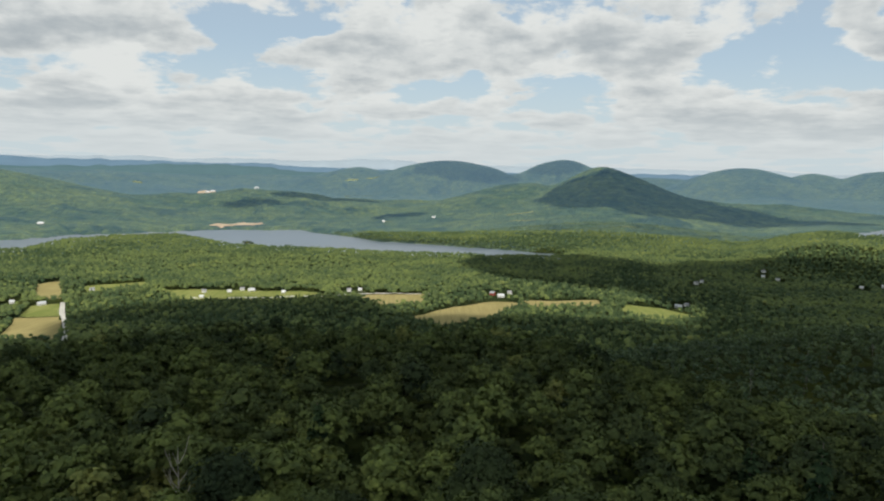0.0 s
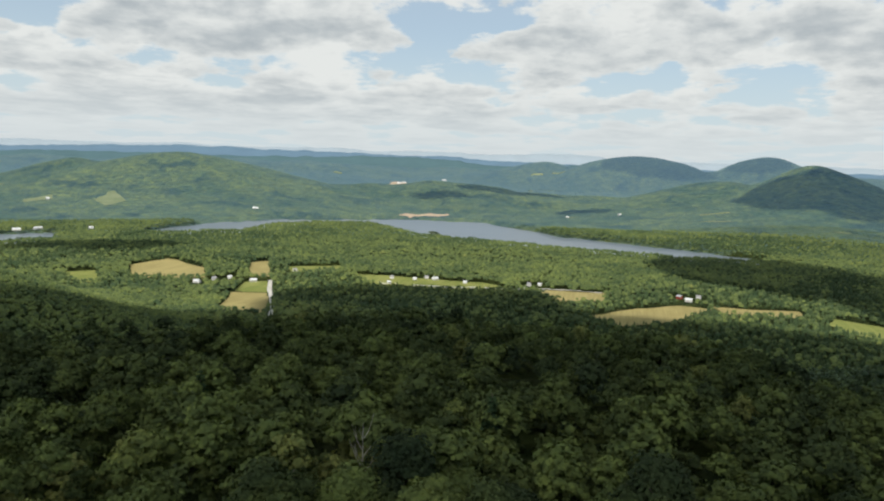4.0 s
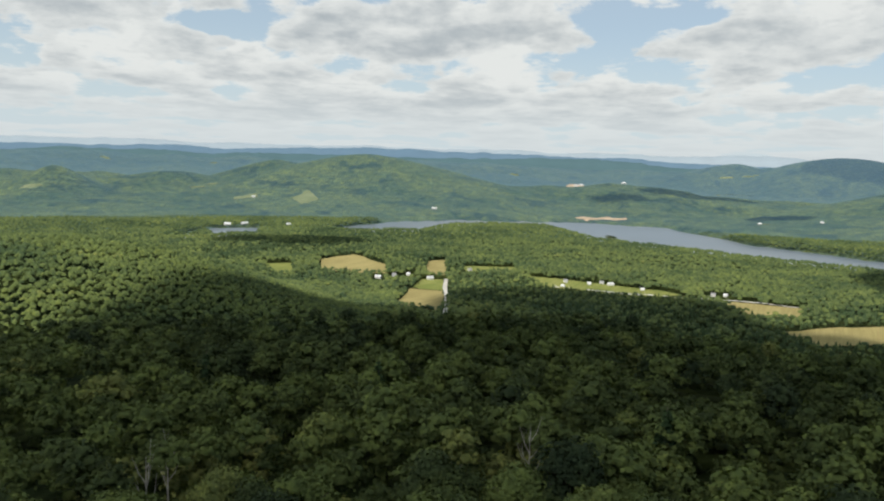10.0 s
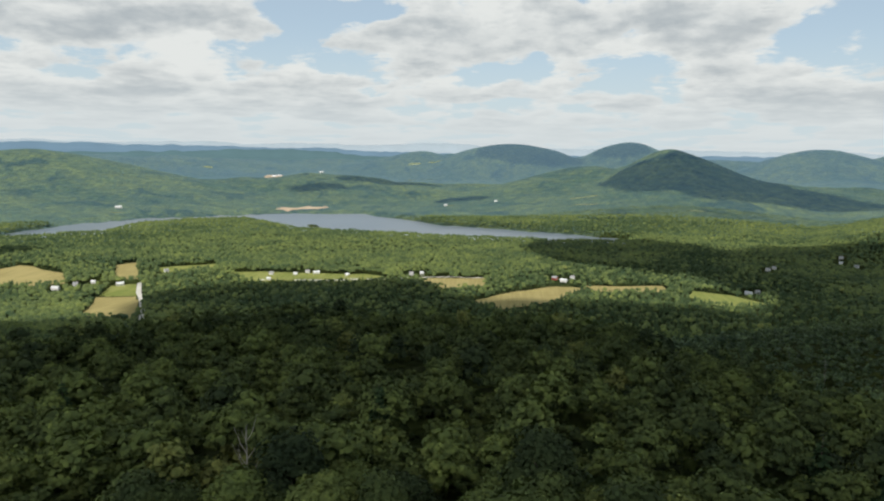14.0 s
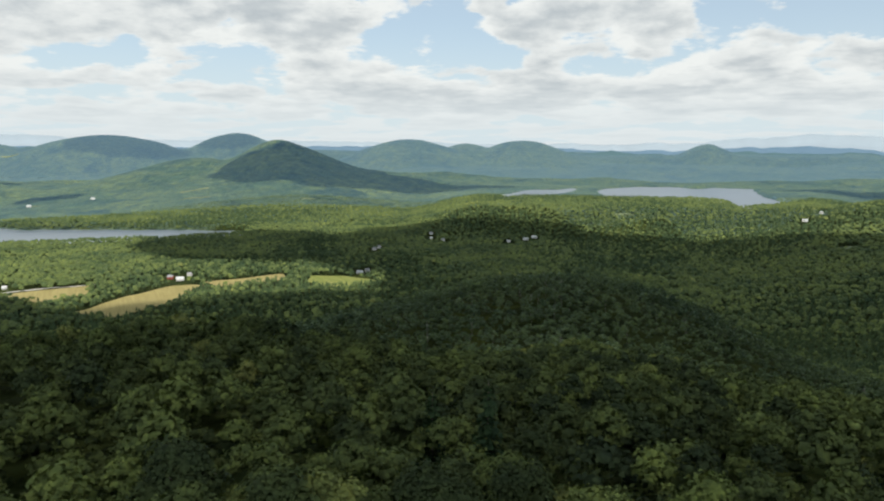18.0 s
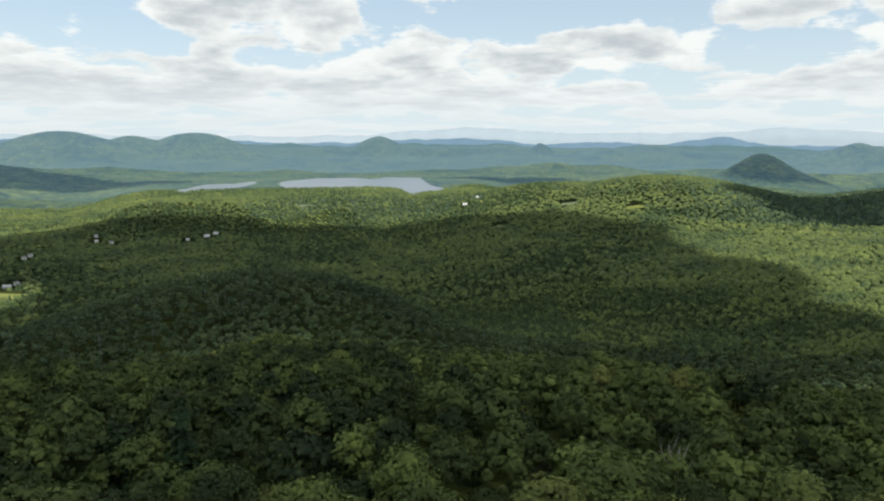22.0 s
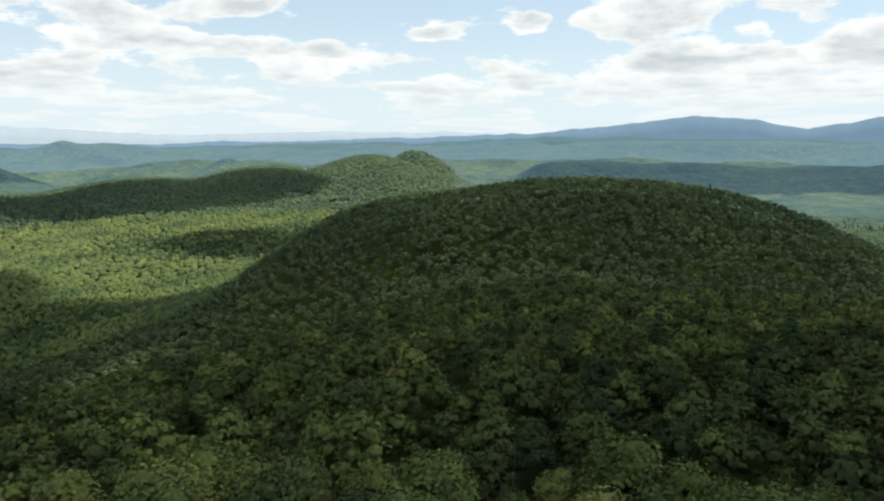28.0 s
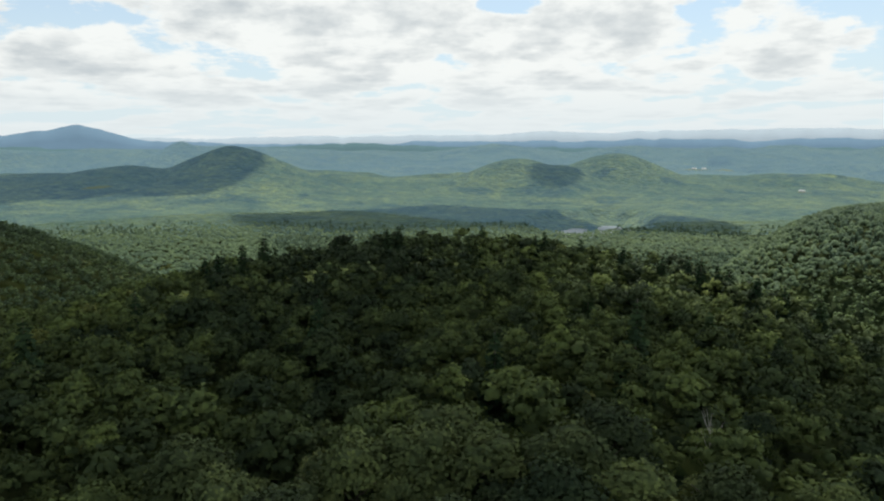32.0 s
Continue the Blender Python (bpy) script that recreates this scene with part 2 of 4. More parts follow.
def woods_material(name, haze_sheen, glow=0.0, tone=1.0):
    """A closed canopy seen from afar: patches of several greens, crowns as fine relief; a bluish sheen paints haze on,
    tone dims the greens.
    glow: for the backdrop of hills at the edge of sight alone, the haze of the air before them, painted as emission."""
    m, n = material(name)
    at = n.add("ShaderNodeTexCoord").outputs["Object"]
    crowns = n.tree.nodes.new("ShaderNodeTexVoronoi")
    n.put(crowns, 0, at)
    crowns.inputs["Scale"].default_value = 0.085
    clump = n.tree.nodes.new("ShaderNodeTexVoronoi")
    n.put(clump, 0, at)
    clump.inputs["Scale"].default_value = 0.022
    big = n.noise(at, 0.0030, 6, 0.6)
    mid = n.noise(at, 0.012, 5, 0.6)
    cell = n.add("ShaderNodeSeparateColor", crowns.outputs["Color"]).outputs[0]
    stand = n.add("ShaderNodeSeparateColor", clump.outputs["Color"]).outputs[1]
    firs = n.noise(at, 0.0062, 6, 0.65, 0.6)
    col = n.mix(n.ramp(big, 0.42, 0.58), (0.034, 0.058, 0.026, 1), (0.078, 0.102, 0.032, 1))
    col = n.mix(n.ramp(mid, 0.44, 0.64, 0, 0.85), col, (0.044, 0.070, 0.034, 1))
    col = n.mix(n.math("MULTIPLY", stand, 0.45), col, (0.098, 0.118, 0.040, 1))
    col = n.mix(n.ramp(firs, 0.53, 0.63, 0, 0.85), col, (0.018, 0.034, 0.022, 1))
    col = n.mix(n.math("MULTIPLY", cell, 0.8), col, n.mix(1.0, col, (1.9, 1.8, 1.3, 1), "MULTIPLY"))
    if haze_sheen:
        broken = n.ramp(n.noise(at, 0.034, 7, 0.72), 0.40, 0.62)
        col = n.mix(1.0, col, n.mix(broken, (0.64, 0.67, 0.72, 1), (1.30, 1.28, 1.18, 1)), "MULTIPLY")
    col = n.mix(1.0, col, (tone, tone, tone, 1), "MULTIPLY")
    relief = n.math("ADD", n.math("MULTIPLY", crowns.outputs["Distance"], -1.0), n.math("MULTIPLY", mid, 2.5))
    b = surface(n, col, 0.9, relief, 1.0, 7.0, spec=0.02)
    if haze_sheen:
        b.inputs["Sheen Weight"].default_value = haze_sheen
        b.inputs["Sheen Roughness"].default_value = 0.5
        b.inputs["Sheen Tint"].default_value = (0.46, 0.76, 0.90, 1)
    # blue emission imitates the lit air between the eye and the hills
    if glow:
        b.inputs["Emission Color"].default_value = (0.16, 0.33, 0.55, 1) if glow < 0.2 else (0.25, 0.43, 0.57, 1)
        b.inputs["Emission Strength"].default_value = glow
    finish(n, b)
    return m


# dark forest floor; its tone also holds the shade under the crowns
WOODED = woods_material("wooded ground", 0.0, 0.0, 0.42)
# haze on the middle distance is painted on as a bluish sheen
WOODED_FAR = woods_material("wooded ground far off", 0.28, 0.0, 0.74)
# distance haze painted in: blue emission over dimmed greens, stronger on the ranges
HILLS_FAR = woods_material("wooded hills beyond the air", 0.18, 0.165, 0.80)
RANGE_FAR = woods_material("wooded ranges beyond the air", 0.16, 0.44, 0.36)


def field_material(name, a, b, furrow=0.25):
    m, n = material(name)
    at = n.add("ShaderNodeTexCoord").outputs["Object"]
    rows = n.add("ShaderNodeMapping", at)
    rows.inputs["Scale"].default_value = (1, 0.05, 1)
    rows.inputs["Rotation"].default_value = (0, 0, 0.5)
    g = n.math("ADD", n.math("MULTIPLY", n.noise(rows.outputs[0], furrow, 3), 0.5), n.math("MULTIPLY", n.noise(at, 0.02, 5), 0.5))
    fine = n.noise(at, 1.5, 4)
    col = n.mix(n.ramp(g, 0.35, 0.65), (*a, 1), (*b, 1))
    finish(n, surface(n, n.mix(n.math("MULTIPLY", fine, 0.3), col, (a[0] * .5, a[1] * .5, a[2] * .5, 1)), 0.9, fine, 0.5, 0.2, spec=0.05))
    return m


HAY = field_material("mown hay field", (0.265, 0.225, 0.092), (0.35, 0.295, 0.128))
GRASS = field_material("green meadow", (0.16, 0.19, 0.05), (0.25, 0.26, 0.085))
# meadow green with the haze of distance mixed into its base colour
PASTURE = field_material("pale far pasture", (0.15, 0.19, 0.11), (0.21, 0.24, 0.15))
GRAVEL = field_material("bare gravel", (0.40, 0.31, 0.22), (0.52, 0.42, 0.31))
TRACK = field_material("pale gravel road", (0.48, 0.46, 0.42), (0.60, 0.58, 0.54))


def water_material():
    m, n = material("lake water")
    at = n.add("ShaderNodeTexCoord").outputs["Object"]
    waves = n.noise(at, 0.35, 3)
    streak = n.noise(at, 0.006, 4)
    b = surface(n, n.mix(streak, (0.10, 0.13, 0.165, 1), (0.14, 0.17, 0.205, 1)), 0.30, waves, 0.15, 0.1, spec=0.5)
    finish(n, b)
    return m


WATER = water_material()


def cloud_material(name, through_it, thin=0.0):
    m, n = material(name)
    at = n.add("ShaderNodeTexCoord").outputs["Object"]
    g = n.noise(at, 0.01, 5)
    col = n.mix(g, (0.86, 0.87, 0.88, 1), (0.95, 0.95, 0.95, 1))
    d = n.add("ShaderNodeBsdfDiffuse", col)
    t = n.add("ShaderNodeBsdfTranslucent", col)
    s = n.add("ShaderNodeMixShader", through_it, d, t)
    if thin:
        s = n.add("ShaderNodeMixShader", thin, s, n.add("ShaderNodeBsdfTransparent"))
    finish(n, s)
    return m


CLOUD = cloud_material("cloud vapour", 0.90)
CLOUD_THIN = cloud_material("thin cloud vapour", 0.90, 0.37)
CLOUD_THICK = cloud_material("thick cloud vapour", 0.30)


def plain(name, color, rough=0.7, grain=6.0, spread=0.25):
    m, n = material(name)
    at = n.add("ShaderNodeTexCoord").outputs["Object"]
    g = n.noise(at, grain, 5)
    finish(n, surface(n, n.mix(g, (*[c * (1 - spread) for c in color], 1), (*[min(1, c * (1 + spread)) for c in color], 1)), rough, g, 0.2, 0.02))
    return m


WALL_WHITE = plain("white clapboard", (0.66, 0.65, 0.62), 0.6, 2.0, 0.08)
WALL_RED = plain("barn red boards", (0.30, 0.07, 0.05), 0.75, 2.0)
ROOF_GREY = plain("grey roof shingles", (0.30, 0.30, 0.31), 0.8, 1.0)
ROOF_TIN = plain("pale metal roof", (0.62, 0.63, 0.65), 0.35, 0.5, 0.1)
PANE = plain("dark window glass", (0.03, 0.035, 0.04), 0.08, 1.0, 0.1)
BRICK = plain("chimney brick", (0.28, 0.11, 0.08), 0.85, 8.0)


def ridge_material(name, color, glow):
    """Ridges many kilometres off; the haze before them is painted as colour and emission."""
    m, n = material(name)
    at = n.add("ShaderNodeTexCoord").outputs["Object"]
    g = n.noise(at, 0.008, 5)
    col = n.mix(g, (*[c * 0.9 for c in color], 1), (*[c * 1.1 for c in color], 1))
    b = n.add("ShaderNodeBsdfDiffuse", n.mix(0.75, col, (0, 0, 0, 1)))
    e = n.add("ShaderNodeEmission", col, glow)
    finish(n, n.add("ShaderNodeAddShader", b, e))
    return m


# ---------------------------------------------------------------- the lie of the land
def table(az, rows):
    """A value by azimuth, from rows of (azimuth, value) that go round."""
    a = np.array([q[0] for q in rows], float)
    w = np.array([q[1] for q in rows], float)
    return np.interp(az, np.r_[a - 360, a, a + 360], np.r_[w, w, w])


def smooth(x):
    x = np.clip(x, 0, 1)
    return x * x * (3 - 2 * x)


GRAD = np.random.RandomState(5).rand(64, 64)


def value_noise(x, y):
    """Smooth noise of mean 0, about -1 to 1, of cell size 1."""
    i, j = np.floor(x).astype(int), np.floor(y).astype(int)
    fx, fy = smooth(x - i), smooth(y - j)
    g = lambda a, b: GRAD[a % 64, b % 64]
    top = g(i, j) * (1 - fx) + g(i + 1, j) * fx
    low = g(i, j + 1) * (1 - fx) + g(i + 1, j + 1) * fx
    return (top * (1 - fy) + low * fy) * 2 - 1


def fractal(x, y, size, octaves=4):
    s, a, t = 0, 1.0, 0
    for k in range(octaves):
        s = s + a * value_noise(x / size + 17.3 * k, y / size - 9.1 * k)
        t, a, size = t + a, a * 0.5, size * 0.5
    return s / t


# the summit under the camera: where its shoulder breaks, and how far below the eye the treetops lie there
CREST_EL = [(-200, 13.4), (-197, 11.7), (-189, 9.8), (-180, 8.8), (-173, 8.2), (-164, 8.3), (-157, 9.4), (-150, 10.3), (-142, 12.6), (-130, 14.0), (-121, 14.5),
            (-107, 16.0), (-93, 17.5), (-81, 19.0), (-56, 19.0), (-43, 19.3), (-30, 19.6), (-20, 16.6), (-11, 14.1), (12, 13.3), (28, 13.3), (41, 13.8), (60, 13.3), (110, 14)]
CREST_R = [(-200, 172), (-189, 205), (-173, 228), (-157, 212), (-142, 185), (-121, 160), (-93, 122), (-70, 112), (-43, 112), (-30, 112), (-11, 165), (12, 188), (60, 190), (110, 190)]
FALL = [(-200, .34), (-173, .40), (-157, .33), (-142, .20), (-121, .15), (-105, .22), (-90, .42), (-70, .45), (-56, .36), (-38, .26), (-20, .36), (-8, .5), (60, .5), (110, .5)]
VALLEY = [(-200, 50), (-173, 30), (-150, 45), (-120, 60), (-85, 62), (-62, 40), (-52, 10), (-40, 5), (-20, 8), (60, 10), (110, 30)]
TREE_H = 11.0

# hills: azimuth, distance, elevation of the top as seen from the camera, half width (degrees), half depth (metres), steepness
NEAR_HILLS = [
    (61, 820, -7.4, 21, 300, 1.3), (-36, 500, -12.0, 23, 180, 1.3), (-30, 440, -15.0, 36, 200, 1.2),
    (-124.5, 560, -4.85, 29, 270, 1.25), (-113, 570, -6.3, 20, 220, 1.6), (153, 760, -5.3, 15.0, 270, 2.0),
]
MID_HILLS = [
    (-13.7, 3300, 0.16, 7.0, 500, .75), (-19, 3250, -2.0, 10, 330, .9), (-7, 3350, -1.2, 7, 420, .9),
    (-70, 1900, -3.2, 9, 330, 1.1), (-62, 1950, -3.85, 9, 300, 1.), (-88, 1950, -3.5, 8, 330, 1.1), (-97, 2000, -2.7, 7, 330, 1.1), (-105, 2050, -1.85, 6.5, 330, 1.), (-108.8, 2250, -1.5, 3.4, 180, 1.),
    (-76.7, 2800, -1.1, 3.2, 190, .75), (-94, 2700, -1.72, 2.8, 170, .75),
    (-122.5, 3000, -2.1, 5.0, 300, 2.6), (-130, 3050, -2.2, 7, 320, 1.3), (-140, 3100, -2.35, 9, 340, 1.3),
    (-153.7, 2900, -.45, 5.6, 360, .85), (-149.9, 3600, -.06, 3.6, 280, .75), (-160, 2950, -2.5, 7, 330, .9), (-146, 2900, -1.9, 7, 300, .9),
    (-168, 2900, -3.2, 6, 330, .9), (-172, 2820, -3.5, 6, 330, .9), (-176.2, 2800, -1.66, 5.4, 270, .95), (-179.8, 2800, -2.1, 3.8, 250, .9), (176.4, 2980, -1.22, 5.2, 270, .95), (171.5, 2980, -3.1, 6.0, 330, .9),
]
FAR_HILLS = [
    (-131, 4300, -.5, 17, 260, 1.5), (-11, 4250, -.5, 24, 260, 1.6), (30, 4300, -.8, 20, 260, 1.5), (-50, 4420, -.75, 18, 220, 1.6), (-85, 4420, -1.0, 20, 220, 1.5),
    (35, 3500, -0.3, 11, 480, 0.85), (57.8, 3300, -1.75, 3.2, 200, 0.77), (50, 3450, -1.95, 6.2, 260, 0.85), (42, 3600, -1, 6.2, 300, 0.85),
    (-1, 4150, 0.62, 7.6, 320, 1.0), (-10.1, 4200, 0.62, 5.4, 320, 1.0), (6, 4250, -0.2, 7.5, 300, 0.85), (-23.9, 4100, 0.42, 6.8, 320, 1.0), (-32.9, 4180, 0.28, 6.2, 320, 1.0), (-28.5, 4200, 0.05, 5, 300, 0.85),
    (-47.2, 4380, -0.04, 4.2, 220, 0.77), (-60.1, 4350, -0.47, 2, 150, 0.68), (-82.7, 3900, -0.34, 4.5, 220, 0.68), (-66, 4300, -0.75, 5, 200, 0.85), (-90, 4200, -1, 7.5, 200, 0.85),
]
LAKE1_NEAR = [(49, 6.9), (47.6, 6.4), (46.9, 6.85), (43.7, 6.72), (43.1, 6.1), (38.6, 6.0), (37.3, 6.35), (35, 6.40), (30.6, 6.26), (27.8, 5.71), (20.5, 5.54), (15.9, 6.43), (9.8, 6.77), (5.7, 6.96), (0, 7.08), (-4.6, 7.19), (-10.5, 6.97)]
LAKE1_FAR = [(49, 6.9), (47.6, 6.6), (46.9, 6.40), (43.7, 6.36), (43.1, 6.7), (38.6, 6.7), (37.3, 6.35), (36, 6.15), (33, 5.77), (28, 5.46), (23, 5.38), (17.8, 5.26), (10.8, 5.3), (4.6, 6.2), (-.7, 6.44), (-3.8, 6.6), (-10.5, 6.94)]
LAKE2_NEAR = [(-31.3, 4.2), (-32, 4.32), (-33.5, 4.10), (-35, 3.92), (-36.4, 3.78), (-37.2, 3.55), (-37.8, 3.3), (-38.8, 3.5), (-39.6, 3.95), (-41.5, 4.05), (-44, 3.98), (-46.5, 4.12), (-48.6, 4.25), (-49.6, 4.75), (-51, 4.62), (-52.8, 4.38)]
LAKE2_FAR = [(-31.3, 4.15), (-33.5, 3.72), (-35.5, 3.66), (-37, 3.52), (-37.6, 3.6), (-38.9, 3.75), (-39.6, 3.55), (-41.5, 3.36), (-45.2, 3.30), (-46.4, 3.42), (-47.6, 3.26), (-50.4, 3.30), (-51.2, 3.85), (-52.8, 4.30)]


LAKE2_Z = 60.0         # the second lake lies higher


def lake_side(az, r, near, far, drop=CAM_Z):
    """How far inside the lake a place lies (metres); negative on land."""
    n = np.array(near[::-1], float)
    f = np.array(far[::-1], float)
    lo = 0.955 * drop / np.tan(np.radians(np.interp(az, n[:, 0], n[:, 1])))
    hi = drop / np.tan(np.radians(np.interp(az, f[:, 0], f[:, 1])))
    lo, hi = lo * (1 + .007 * value_noise(az * 1.1, az * 0)), hi * (1 + .009 * value_noise(az * 1.4, az * 0 + 4))
    ends = np.minimum(near[0][0] - az, az - near[-1][0]) * r * 0.0175
    return np.minimum(np.minimum(r - lo, hi - r), ends)


def polar(x, y):
    return np.degrees(np.arctan2(-x, y)), np.hypot(x, y)


def wrap(a):
    return (a + 180) % 360 - 180


def low_lakes(x, y):
    """How far inside the long lake or the pond a place lies."""
    az, r = polar(x, y)
    pond = -1e4
    for a, d, half, deep in ((179.2, 1760, 52, 2.5), (176.0, 1880, 36, 2.6)):
        px, py = flat(a, d)
        pond = np.maximum(pond, half - np.hypot(x - px, (y - py) / deep))
    pond = pond + 18 * value_noise(x / 45, y / 45)
    return np.maximum(lake_side(az, r, LAKE1_NEAR, LAKE1_FAR), np.where(pond > 0, pond, pond * 1.5))


def high_lake(x, y):
    az, r = polar(x, y)
    return lake_side(az, r, LAKE2_NEAR, LAKE2_FAR, CAM_Z - LAKE2_Z)


def lakes(x, y):
    return np.maximum(low_lakes(x, y), high_lake(x, y))


def land(x, y):
    """The height of the ground."""
    az, r = polar(x, y)
    vz = table(az, VALLEY)
    bays = smooth((az + 62) / 8) * smooth((-22 - az) / 8)
    beyond = bays * (smooth((r - 1650) / 330) * 58 + smooth((r - 3150) / 1200) * 70) + (1 - bays) * (80 * smooth((r - 2600) / 1000) + 50 * smooth((r - 3600) / 900))
    rise = vz * (1 - 0.6 * smooth((r - 2200) / 1200)) + beyond
    rise = rise + smooth((r - 4300) / 300) * np.maximum(0, 178 - rise) * (0.94 + 0.12 * fractal(x, y, 300.0, 3))
    rough = fractal(x, y, 420.0) * (12 * smooth((r - 300) / 700) * (1 - 0.7 * bays) + 40 * smooth((r - 2600) / 500) * (1 - bays * 0.5))
    base = rise + rough
    ce, cr = np.tan(np.radians(table(az, CREST_EL))), table(az, CREST_R)
    dc = ce * cr
    d0 = np.minimum(30.0, dc - 1.0)
    near = d0 + (dc - d0) * np.clip(r / cr, 0, 1) ** 2
    over = np.maximum(r - cr, 0)
    fall = table(az, FALL)
    slope_at = 2 * (dc - d0) / cr
    drop = near + fall * over + (slope_at - fall) * 25 * (1 - np.exp(-over / 25))
    mount = CAM_Z - TREE_H - drop
    mount = mount + fractal(x, y, 45.0, 3) * 2.0 * smooth(r / 60)
    k = 7.0
    acc = np.exp(np.clip((base - 100) / k, -60, 60)) + np.exp(np.clip((mount - 100) / k, -60, 60))
    for hz, hr, he, hw, hd, p in NEAR_HILLS + MID_HILLS + FAR_HILLS:
        top = CAM_Z + hr * math.tan(radians(he))
        da = wrap(az - hz)
        uu = np.sin(np.radians(np.clip(da, -90, 90))) * r
        q = (uu / (hr * math.sin(radians(hw)))) ** 2 + ((r * np.cos(np.radians(np.clip(da, -90, 90))) - hr) / hd) ** 2
        g = np.where(np.abs(da) < 90, np.exp(-q ** p * 0.9), 0)
        bump = fractal(x + hz * 31, y, 90.0 + hw * hr * 0.010, 3) * (top - vz) * (0.05 if hr < 2500 else 0.10) * g
        h = vz + (top - vz) * g + bump
        acc = acc + smooth(g / 0.10) * np.exp(np.clip((h - 100) / k, -60, 60))
    z = k * np.log(acc) + 100
    low, high = low_lakes(x, y), high_lake(x, y)
    off = np.maximum(-low, 0)
    z = np.minimum(z, 0.5 + 0.14 * off + (off / 24) ** 2)
    off = np.maximum(-high, 0)
    z = np.minimum(z, LAKE2_Z + 0.5 + 0.14 * off + (off / 24) ** 2)
    z = np.maximum(z, 1.5 + LAKE2_Z * bays * smooth((r - 1650) / 330))
    return np.where(high > 0, LAKE2_Z - 3.0, np.where(low > 0, -3.0, z))


def mesh_from(name, verts, faces, mat, tint=None, normals=None):
    """A mesh from arrays of corners and of triangles or quads."""
    me = bpy.data.meshes.new(name)
    verts, faces = np.asarray(verts, np.float32), np.asarray(faces, np.int32)
    n = faces.shape[1]
    me.vertices.add(len(verts))
    me.vertices.foreach_set("co", verts.ravel())
    me.loops.add(faces.size)
    me.loops.foreach_set("vertex_index", faces.ravel())
    me.polygons.add(len(faces))
    me.polygons.foreach_set("loop_start", np.arange(0, faces.size, n, dtype=np.int32))
    if tint is not None:
        at = me.attributes.new("tint", "FLOAT", "POINT")
        at.data.foreach_set("value", np.asarray(tint, np.float32))
    me.materials.append(mat)
    me.update(calc_edges=True)
    if normals is not None:
        me.polygons.foreach_set("use_smooth", np.ones(len(me.polygons), bool))
        me.normals_split_custom_set_from_vertices(np.asarray(normals, np.float32))
    return me


def smooth_shade(me):
    me.polygons.foreach_set("use_smooth", np.ones(len(me.polygons), bool))
    return me


# the ground: one sheet out to the horizon
ANGLES = np.radians(np.arange(0, 360, 0.3))
RADII = np.r_[0.5, np.r_[np.geomspace(12, 1500, 150), np.linspace(1512, 4950, 240)]]
gx, gy = -np.outer(RADII, np.sin(ANGLES)), np.outer(RADII, np.cos(ANGLES))
gz = land(gx.ravel(), gy.ravel())
na, nr = len(ANGLES), len(RADII)
fi, fj = np.meshgrid(np.arange(nr - 1), np.arange(na), indexing="ij")
fi, fj = fi.ravel(), fj.ravel()
ALL_QUADS = np.stack([fi * na + fj, fi * na + (fj + 1) % na, (fi + 1) * na + (fj + 1) % na, (fi + 1) * na + fj], 1)
CORNERS = np.stack([gx.ravel(), gy.ravel(), gz], 1)
QUAD_AZ = wrap(np.degrees(ANGLES[fj]))
RANGE_REACH = RADII[fi] + 220 * smooth((np.abs(QUAD_AZ) - 135) / 10) * smooth((RADII[fi] - 3000) / 300) + 200 * value_noise(CORNERS[ALL_QUADS[:, 0], 0] / 700, CORNERS[ALL_QUADS[:, 0], 1] / 700)
REACH = RADII[fi] + 420 * fractal(CORNERS[ALL_QUADS[:, 0], 0], CORNERS[ALL_QUADS[:, 0], 1], 330.0, 4)


def ground_sheet(name, pick, mat):
    used, faces = np.unique(ALL_QUADS[pick], return_inverse=True)
    return new(name, smooth_shade(mesh_from(name, CORNERS[used], faces.reshape(-1, 4), mat)))


NEARER = RANGE_REACH + 650 * smooth((np.abs(QUAD_AZ) - 125) / 12) * smooth((RADII[fi] - 1400) / 400) <= 2500
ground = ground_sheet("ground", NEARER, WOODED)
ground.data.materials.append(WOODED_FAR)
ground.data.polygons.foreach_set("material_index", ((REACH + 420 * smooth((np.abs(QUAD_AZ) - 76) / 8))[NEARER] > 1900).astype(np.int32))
tagged(ground, "rolling wooded hills and valley floor, dense summer green", "ground", kind="structure")
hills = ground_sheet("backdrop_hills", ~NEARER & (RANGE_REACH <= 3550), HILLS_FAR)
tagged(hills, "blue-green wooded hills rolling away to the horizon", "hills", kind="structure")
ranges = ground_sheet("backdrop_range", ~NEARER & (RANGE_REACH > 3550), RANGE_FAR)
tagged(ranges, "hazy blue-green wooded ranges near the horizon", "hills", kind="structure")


def height(x, y):
    return float(land(np.array([x], float), np.array([y], float))[0])


# water in the two lakes and the pond
def water_sheet(name, label, az0, az1, r0, r1, level=0.0):
    a = np.linspace(az0, az1, 60)
    r = np.linspace(r0, r1, 12)
    A, R = np.meshgrid(np.radians(a), r)
    v = np.stack([(-R * np.sin(A)).ravel(), (R * np.cos(A)).ravel(), np.full(A.size, level)], 1)
    i, j = np.meshgrid(np.arange(11), np.arange(59), indexing="ij")
    i, j = i.ravel(), j.ravel()
    q = np.stack([i * 60 + j, i * 60 + j + 1, (i + 1) * 60 + j + 1, (i + 1) * 60 + j], 1)
    return tagged(new(name, mesh_from(name, v, q, WATER)), label, "lake", kind="structure")


water_sheet("water_1", "long grey-blue lake winding through the woods", -11, 50, 1780, 2640)
water_sheet("water_2", "grey-blue lake with wooded bays beneath low hills", -53.5, -30.5, 2035, 3250, LAKE2_Z)
